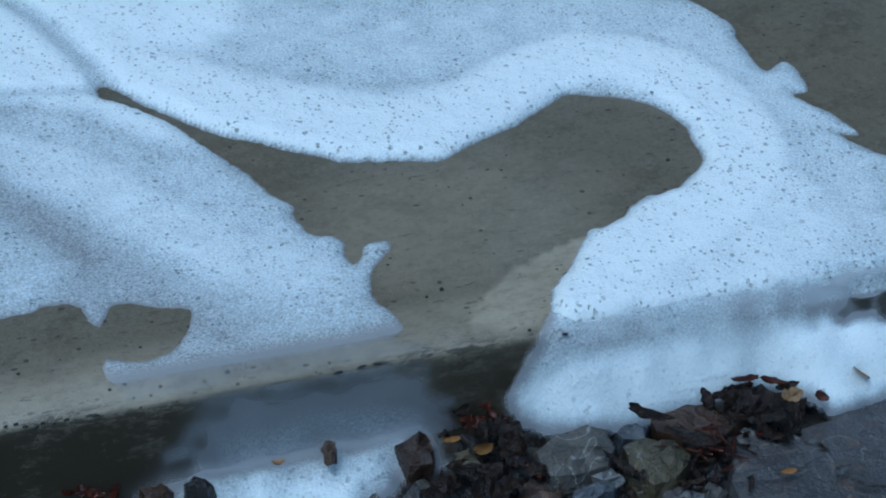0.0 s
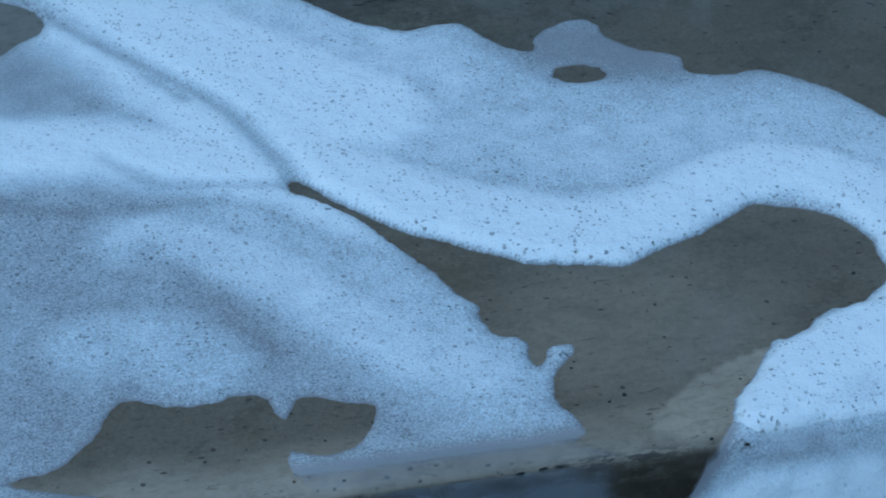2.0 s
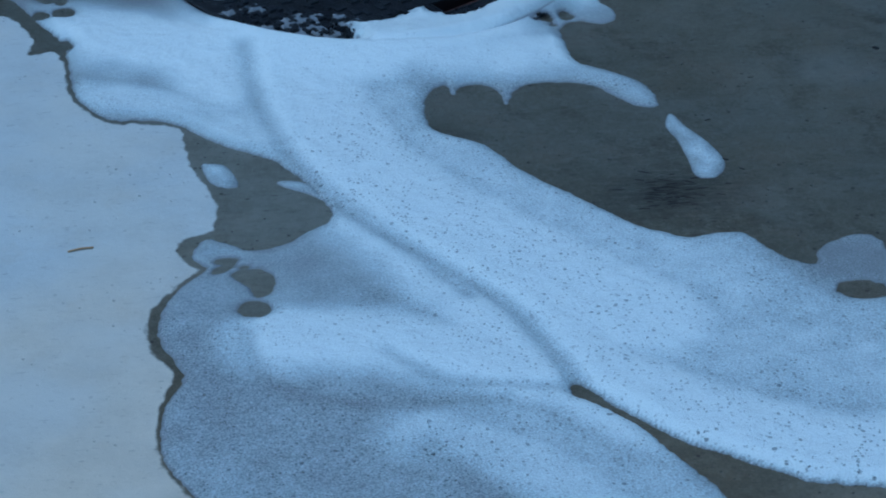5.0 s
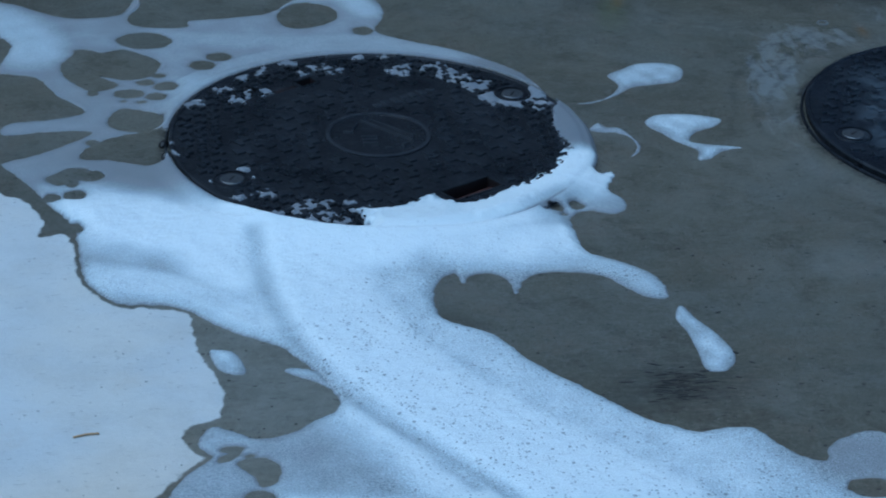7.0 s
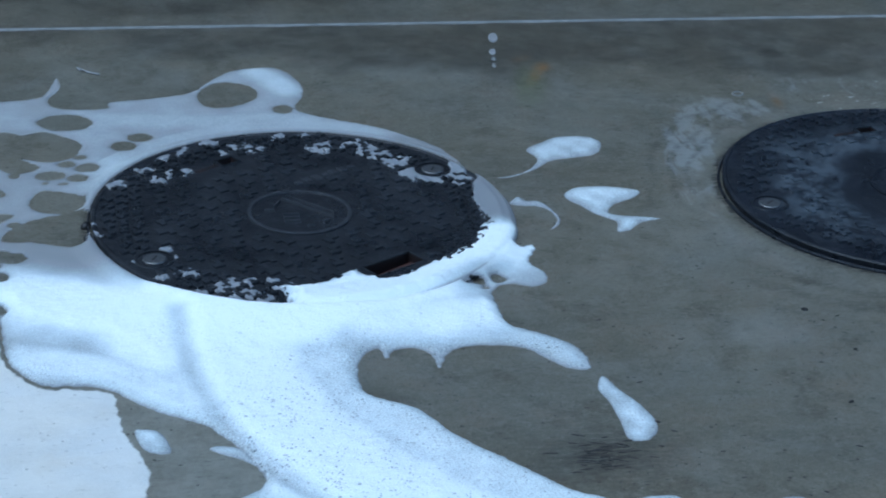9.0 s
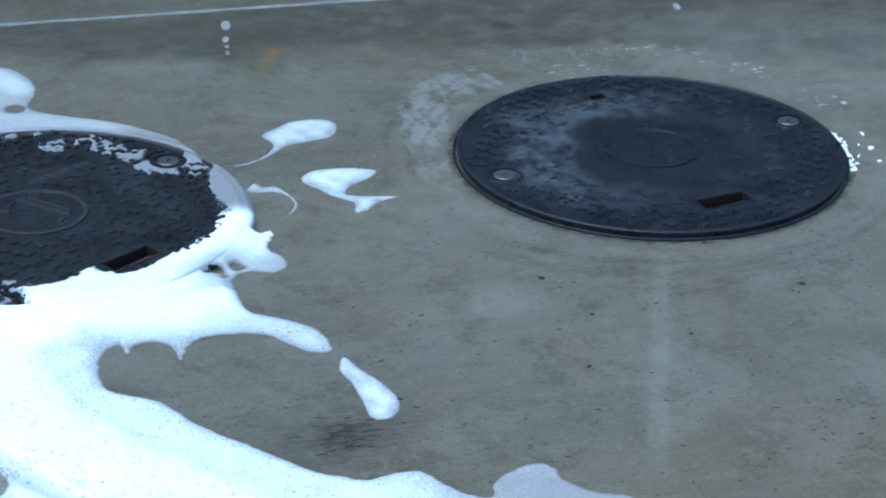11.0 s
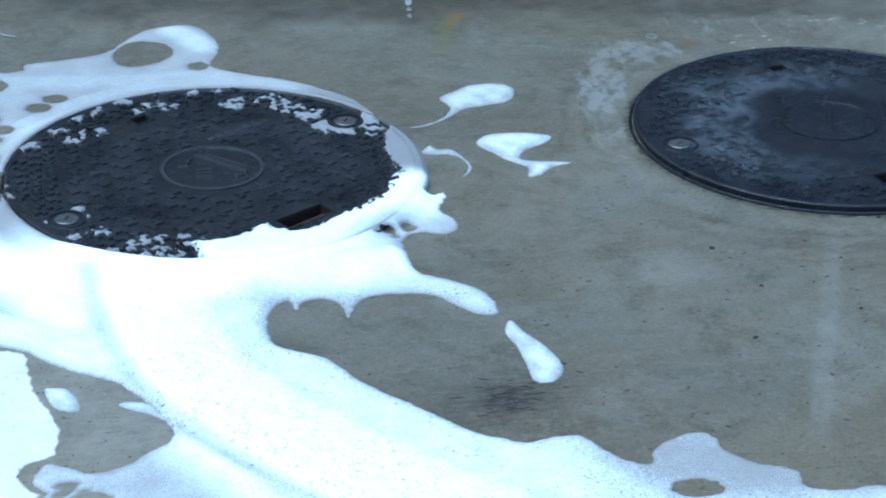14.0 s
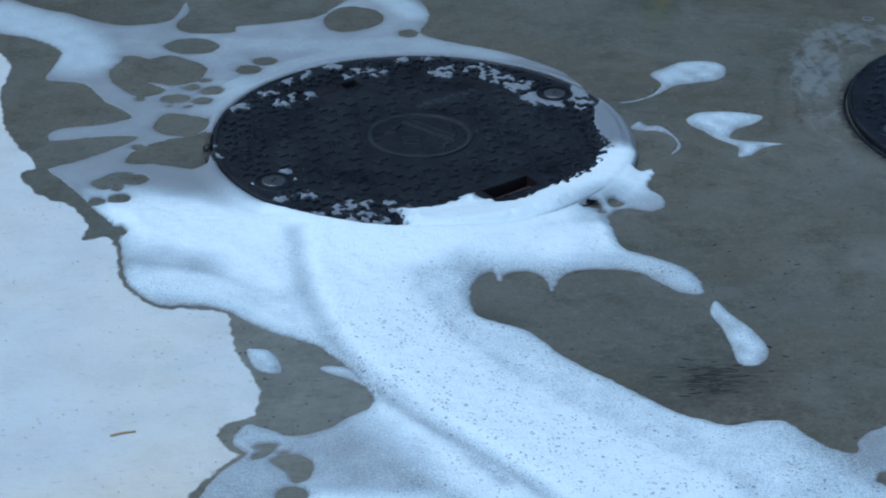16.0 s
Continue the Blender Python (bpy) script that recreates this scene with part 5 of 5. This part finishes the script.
stone("b", -0.080, 0.026, 8, [(0.236, -1.583), (0.266, -1.570), (0.270, -1.585), (0.263, -1.615), (0.242, -1.611)])
stone("m", -0.070, 0.035, 5, [(0.432, -1.652), (0.455, -1.645), (0.480, -1.658), (0.487, -1.680), (0.465, -1.704), (0.438, -1.710), (0.427, -1.685)])
stone("b", -0.076, 0.030, 17, [(0.475, -1.612), (0.510, -1.609), (0.560, -1.614), (0.559, -1.642), (0.534, -1.659), (0.491, -1.655), (0.472, -1.633)])
stone("m", -0.082, 0.024, 23, [(0.286, -1.607), (0.303, -1.605), (0.308, -1.622), (0.296, -1.640), (0.280, -1.635)])
stone("b", -0.084, 0.022, 29, [(0.327, -1.660), (0.351, -1.659), (0.364, -1.678), (0.354, -1.694), (0.322, -1.686)])
stone("u", -0.084, 0.020, 31, [(0.372, -1.683), (0.399, -1.677), (0.417, -1.676), (0.410, -1.689), (0.385, -1.697), (0.370, -1.694)])
stone("u", -0.080, 0.024, 37, [(0.440, -1.617), (0.463, -1.608), (0.472, -1.620), (0.461, -1.639), (0.440, -1.635)])
stone("b", -0.072, 0.030, 41, [(0.003, -1.582), (0.023, -1.581), (0.029, -1.595), (0.017, -1.607), (0.001, -1.602)])
stone("k", -0.070, 0.030, 43, [(0.038, -1.588), (0.052, -1.580), (0.065, -1.594), (0.056, -1.603), (0.039, -1.598)])
stone("b", -0.064, 0.012, 67, [(0.170, -1.580), (0.179, -1.579), (0.178, -1.594), (0.170, -1.601), (0.167, -1.593)])
stone("k", -0.074, 0.030, 47, [(0.295, -1.596), (0.319, -1.583), (0.339, -1.596), (0.327, -1.621), (0.301, -1.617)])
stone("k", -0.070, 0.030, 53, [(0.332, -1.591), (0.354, -1.589), (0.348, -1.624), (0.330, -1.634), (0.324, -1.620)])
stone("k", -0.086, 0.022, 59, [(0.253, -1.632), (0.291, -1.632), (0.323, -1.649), (0.318, -1.670), (0.273, -1.668), (0.245, -1.656)])
stone("k", -0.084, 0.024, 61, [(0.309, -1.627), (0.348, -1.623), (0.347, -1.650), (0.327, -1.660), (0.306, -1.650)])
stone("s", -0.086, 0.020, 71, [(0.447, -1.700), (0.469, -1.699), (0.472, -1.719), (0.446, -1.723)])
stone("g", -0.086, 0.018, 73, [(0.476, -1.709), (0.499, -1.704), (0.507, -1.720), (0.483, -1.730)])
stone("p", -0.080, 0.014, 79, [(0.459, -1.713), (0.476, -1.708), (0.481, -1.722), (0.465, -1.727)])
stone("p", -0.078, 0.012, 83, [(0.394, -1.673), (0.414, -1.671), (0.418, -1.683), (0.401, -1.684)])
stone("p", -0.078, 0.012, 89, [(0.546, -1.658), (0.557, -1.656), (0.560, -1.665), (0.548, -1.670)])
stone("k", -0.082, 0.020, 97, [(0.529, -1.659), (0.546, -1.660), (0.534, -1.680), (0.520, -1.684)])
pebbles()


def leaf(x, y, z, length, width, turn, tilt, curl, material, label):
    """A limp torn leaf: ragged margins, a crease along its rib and a crumpled blade."""
    limp = 0.2 if material is OCHRE else 1.0
    rng = random.Random(int(x * 7919 + y * 104729 + turn * 31))
    bm = bmesh.new()
    rows = []
    bend, twist, crease = (limp * rng.uniform(-k, k) for k in (0.6, 0.8, 0.45))
    for i in range(12):
        t = i / 11
        w = width * math.sin(math.pi * min(1, 0.05 + 0.95 * t)) ** 0.6 * 0.5
        row = []
        for s in (-1, -0.55, 0, 0.55, 1):
            ragged = 1 + limp * (rng.uniform(-0.38, 0.22) if abs(s) == 1 else 0)
            up = curl * (abs(s) * crease + (t - 0.5) ** 2 * 1.6) + twist * s * (t - 0.5) + limp * rng.uniform(-0.10, 0.10)
            row.append(bm.verts.new((length * (t - 0.5) * (1 if 0 < i < 11 else rng.uniform(0.8, 1)), s * w * ragged + bend * width * (t - 0.5) ** 2, up * width)))
        rows.append(row)
    for a, b in zip(rows, rows[1:]):
        for k in range(4):
            bm.faces.new((a[k], b[k], b[k + 1], a[k + 1]))
    bmesh.ops.solidify(bm, geom=bm.faces[:], thickness=0.0007)
    ob = part("leaf", bm, material, None, "", width < 0.012)
    ob.matrix_basis = pose(x, y, z, tilt, tilt * 0.5, turn)
    return tagged(ob, label, "leaf", "fallen leaves among the stones")


leaf(0.680, -1.634, -0.060, 0.024, 0.02, 75, 35, 0.25, OCHRE, "small ochre leaf lying on foam")
leaf(0.598, -1.649, -0.056, 0.032, 0.014, 20, 30, 0.5, STRAW, "curled straw-coloured leaf between stones")
leaf(0.595, -1.622, -0.058, 0.03, 0.008, -25, 20, 0.8, RUSSET, "curled russet leaf on foam")
leaf(0.569, -1.612, -0.060, 0.034, 0.008, 5, 20, 0.7, RUSSET, "curled russet leaf on foam")
leaf(0.570, -1.637, -0.058, 0.075, 0.034, -8, 14, 0.5, BLACK_LEAF, "large curled blackish brown leaf on stones")
leaf(0.547, -1.627, -0.062, 0.05, 0.02, 12, 18, 0.6, BLACK_LEAF, "large curled blackish brown leaf on stones")
leaf(0.586, -1.671, -0.058, 0.064, 0.04, 38, 24, 0.7, BLACK_LEAF, "folded black glossy leaf against a flat stone")
leaf(0.565, -1.674, -0.064, 0.046, 0.018, -60, 20, 0.9, BLACK_LEAF, "folded black glossy leaf against a flat stone")
leaf(0.467, -1.634, -0.062, 0.05, 0.012, -28, 15, 0.8, BLACK_LEAF, "thin black curled leaf on stones")
leaf(0.631, -1.651, -0.062, 0.016, 0.01, -30, 40, 0.6, RUSSET, "tiny russet leaf on foam")
leaf(0.327, -1.574, -0.068, 0.026, 0.012, 70, 35, 0.6, RUSSET, "curled russet leaf on stones")
leaf(0.310, -1.587, -0.068, 0.034, 0.014, 20, 30, 0.6, RUSSET, "curled russet leaf on stones")
leaf(0.333, -1.588, -0.066, 0.026, 0.01, -40, 20, 0.7, RUSSET, "curled russet leaf on stones")
leaf(0.287, -1.595, -0.078, 0.022, 0.008, 5, 10, 0.4, OCHRE, "small ochre leaf on stones")
leaf(0.307, -1.623, -0.070, 0.024, 0.012, 20, 15, 0.4, OCHRE, "small ochre leaf on stones")
leaf(0.131, -1.569, -0.086, 0.014, 0.01, 20, 10, 0.3, OCHRE, "tiny ochre leaf on foam")
leaf(-0.017, -1.565, -0.088, 0.03, 0.01, 65, 30, 0.5, RUSSET, "curled russet leaf at the wall foot")
leaf(-0.053, -1.545, -0.090, 0.04, 0.012, 60, 25, 0.5, RUSSET, "curled russet leaf at the wall foot")
leaf(-0.038, -1.558, -0.090, 0.03, 0.012, -20, 20, 0.5, RUSSET, "curled russet leaf at the wall foot")
leaf(0.289, -1.651, -0.068, 0.06, 0.018, -14, 12, 0.6, BLACK_LEAF, "long black wet leaf on stones")
leaf(0.336, -1.652, -0.066, 0.056, 0.022, -50, 15, 0.6, BLACK_LEAF, "long black wet leaf on stones")
leaf(0.301, -1.675, -0.070, 0.06, 0.026, 10, 12, 0.5, BLACK_LEAF, "long black wet leaf on stones")
leaf(0.255, -1.657, -0.072, 0.05, 0.022, 25, 12, 0.5, BLACK_LEAF, "long black wet leaf on stones")
leaf(0.330, -1.630, -0.056, 0.05, 0.022, -65, 30, 0.9, BLACK_LEAF, "folded black glossy leaf on stones")
leaf(0.309, -1.614, -0.058, 0.046, 0.02, 30, 30, 0.9, BLACK_LEAF, "folded black glossy leaf on stones")
leaf(0.490, -1.671, -0.058, 0.06, 0.016, -35, 14, 0.6, BLACK_LEAF, "long black wet leaf on stones")
leaf(0.418, -1.680, -0.066, 0.044, 0.01, -60, 14, 0.6, BLACK_LEAF, "long black wet leaf on stones")
leaf(0.558, -1.732, -0.066, 0.018, 0.008, 0, 4, 0.3, OCHRE, "small ochre leaf on a flat stone")
leaf(0.606, -1.743, -0.066, 0.022, 0.009, 25, 4, 0.3, PALE_STONE, "pale flake on a flat stone")
litter = random.Random(5)
for i in range(40):
    leaf(0.506 + litter.gauss(0, 0.017), -1.679 + litter.gauss(0, 0.018), -0.072 + litter.uniform(-0.008, 0.012), litter.uniform(0.012, 0.032), litter.uniform(0.002, 0.005), litter.uniform(0, 360), litter.uniform(-35, 35), 0.6,
         BLACK_LEAF if i % 3 == 0 else RUSSET, "shred of dark red leaf between stones")
for i in range(54):
    cx, cy, sx, sy = ((0.330, -1.590, 0.020, 0.014), (0.575, -1.630, 0.045, 0.010), (0.30, -1.645, 0.035, 0.022), (0.47, -1.712, 0.05, 0.02), (0.545, -1.655, 0.02, 0.02))[i % 5]
    leaf(cx + litter.gauss(0, sx), cy + litter.gauss(0, sy), -0.078 + litter.uniform(-0.006, 0.014), litter.uniform(0.012, 0.032), litter.uniform(0.004, 0.012), litter.uniform(0, 360), litter.uniform(-40, 40),
         litter.uniform(0.3, 1.0), (RUSSET, BLACK_LEAF, BLACK_LEAF, BROWN_STONE)[litter.randrange(4)], "torn dark wet leaf among stones")


# ---- small marks on the concrete ----
def lump(name, x, y, w, h, t, turn, material, label, category, group="", z=0.0):
    bm = bmesh.new()
    bmesh.ops.create_icosphere(bm, subdivisions=2, radius=1)
    rng = random.Random(int((x + 3) * 1000))
    for v in bm.verts:
        k = 1 + rng.uniform(-0.18, 0.18)
        v.co = Vector((v.co.x * w / 2 * k, v.co.y * h / 2 * k, max(-0.1, v.co.z) * t))
    ob = part(name, bm, material, None, "", True)
    ob.matrix_basis = pose(x, y, z, 0, 0, turn)
    return tagged(ob, label, category, group)


for x, y, w, h, turn in [(0.891, -0.951, 0.015, 0.010, 10), (0.981, -0.453, 0.011, 0.009, -20), (0.672, -0.466, 0.006, 0.005, 0), (0.641, -0.348, 0.009, 0.010, 40),
                         (0.314, -1.478, 0.0045, 0.005, 0), (0.297, -1.485, 0.003, 0.003, 0), (0.600, -1.345, 0.005, 0.004, 30), (0.362, -0.620, 0.012, 0.004, -20),
                         (0.372, -1.556, 0.004, 0.003, 0), (0.90, -0.30, 0.008, 0.006, 0), (0.78, -0.55, 0.005, 0.006, 0), (0.62, -0.60, 0.010, 0.005, 25)]:
    lump("grit", x, y, w, h, 0.002, turn, SPECK, "black speck of grit on concrete", "grit", "grit on the concrete")
# flat white ovals stand for bright round spots and their wet-floor reflections
for x, y, r, k in [(0.423, 0.702, 0.0082, 2.7), (0.409, 0.636, 0.0058, 2.4), (1.251, 0.684, 0.0080, 2.7), (1.219, 0.608, 0.0062, 2.7)]:
    bm = ring_bm([(r, -0.001), (r, 0.0008), (r * 0.92, 0.0012), (0, 0.0012)], 28)
    for v in bm.verts:
        v.co.y *= k
    ob = part("bright_dot", bm, DULL_WHITE, None)
    ob.matrix_basis = pose(x, y, 0, 0, 0, -11.5)
    tagged(ob, "oval white dot laid on concrete for a bright spot or its reflection", "paint mark", "paint dots near the joint")
# fainter reflections below the first spot, also laid on as pale colour
for i, (x, y, w, h) in enumerate([(0.405, 0.606, 0.009, 0.018), (0.400, 0.575, 0.008, 0.022)]):
    lump("faint_reflection", x, y, w, h, 0.001, -11.5, MORTAR, "faint white streak laid on concrete for a reflection", "paint mark")
for x, y in [(-0.251, -0.139), (-0.240, -0.153), (-0.277, -0.107), (-0.268, -0.117), (-0.301, -0.026), (-0.303, 0.012), (-0.068, -0.264), (-0.049, -0.258), (-0.090, -0.256)]:
    lump("dirt_clump", x, y, 0.020, 0.014, 0.009, 400 * x, SPECK, "black clump of dirt at the rim of a cover", "dirt", "dirt at the cover")
scuff = random.Random(57)
for i in range(44):
    lump("scuff_stroke", 0.278 + scuff.gauss(0, 0.030), -0.692 + scuff.gauss(0, 0.020), scuff.uniform(0.006, 0.024), scuff.uniform(0.0015, 0.0035), 0.0006, scuff.uniform(-25, 12), SPECK,
         "thin black scuff stroke on wet concrete", "scuff mark", "scuff strokes on the concrete")
for i in range(60):
    lump("grit", scuff.uniform(0.35, 1.25), scuff.uniform(-0.95, -0.33), scuff.uniform(0.003, 0.011), scuff.uniform(0.0015, 0.0035), 0.0008, scuff.uniform(-50, 40), SPECK, "black speck of grit on concrete", "grit", "grit on the concrete")
crumb = random.Random(31)
for x, y in [(-0.105, -1.546), (-0.096, -1.545), (-0.089, -1.551), (-0.081, -1.555), (-0.074, -1.551), (-0.065, -1.554), (-0.053, -1.552), (-0.030, -1.553), (0.190, -1.558), (0.212, -1.556), (0.227, -1.556), (0.337, -1.551), (0.345, -1.548), (0.370, -1.551), (0.380, -1.549), (0.404, -1.564), (0.412, -1.554)]:
    lump("moss_crumb", x, y, crumb.uniform(0.004, 0.011), crumb.uniform(0.002, 0.004), crumb.uniform(0.001, 0.002), crumb.uniform(-20, 20), SPECK, "black crumb of moss on a concrete edge", "moss", "moss along the edge", -0.0055)
fr = random.Random(9)
for i in range(48):
    t = radians(-24 + 27 * i / 47 + fr.uniform(-1.5, 1.5))
    rad = 0.3050 + fr.uniform(-0.001, 0.006) + (0.045 * fr.random() if i % 5 == 3 else 0)
    lump("froth_fleck", COVERS[1][0] + rad * math.cos(t), COVERS[1][1] + rad * math.sin(t), fr.uniform(0.003, 0.009), fr.uniform(0.006, 0.017), 0.002, math.degrees(t) + fr.uniform(-35, 35), FOAM_SOLID,
         "small white froth fleck beside a cover", "foam", "froth flecks by the cover")
for x, y, r in [(0.775, 0.412, 0.010)]:
    bm = ring_bm([(r * 0.7, 0.0), (r * 0.75, 0.0016), (r * 0.95, 0.0016), (r, 0.0)], 24)
    ob = part("lime_ring", bm, MORTAR, None)
    ob.matrix_basis = pose(x, y, 0)
    tagged(ob, "small pale lime ring on concrete", "stain", "lime rings on the concrete")


def strand(name, points, radius, material, label, category):
    cu = bpy.data.curves.new(name, "CURVE")
    cu.dimensions = "3D"
    cu.bevel_depth = radius
    sp = cu.splines.new("POLY")
    sp.points.add(len(points) - 1)
    for q, p in zip(sp.points, points):
        q.co = (*p, 1)
    me = bpy.data.meshes.new_from_object(bpy.data.objects.new(name, cu))
    me.materials.clear()
    me.materials.append(material)
    return tagged(new(name, me), label, category)


strand("straw", [(-0.434, -0.748, 0.0015), (-0.420, -0.744, 0.0022), (-0.405, -0.742, 0.0015)], 0.0011, STRAW, "thin yellow straw on dry concrete", "straw")
strand("string_bit", [(-0.285, 0.605, 0.002), (-0.290, 0.622, 0.002), (-0.272, 0.600, 0.002), (-0.255, 0.590, 0.002)], 0.0018, DULL_WHITE, "short curled white string on concrete", "string")
strand("twig", [(0.608, -1.755, -0.066), (0.620, -1.766, -0.068), (0.651, -1.777, -0.069)], 0.0018, BLACK_STONE, "thin black twig on a flat stone", "twig")
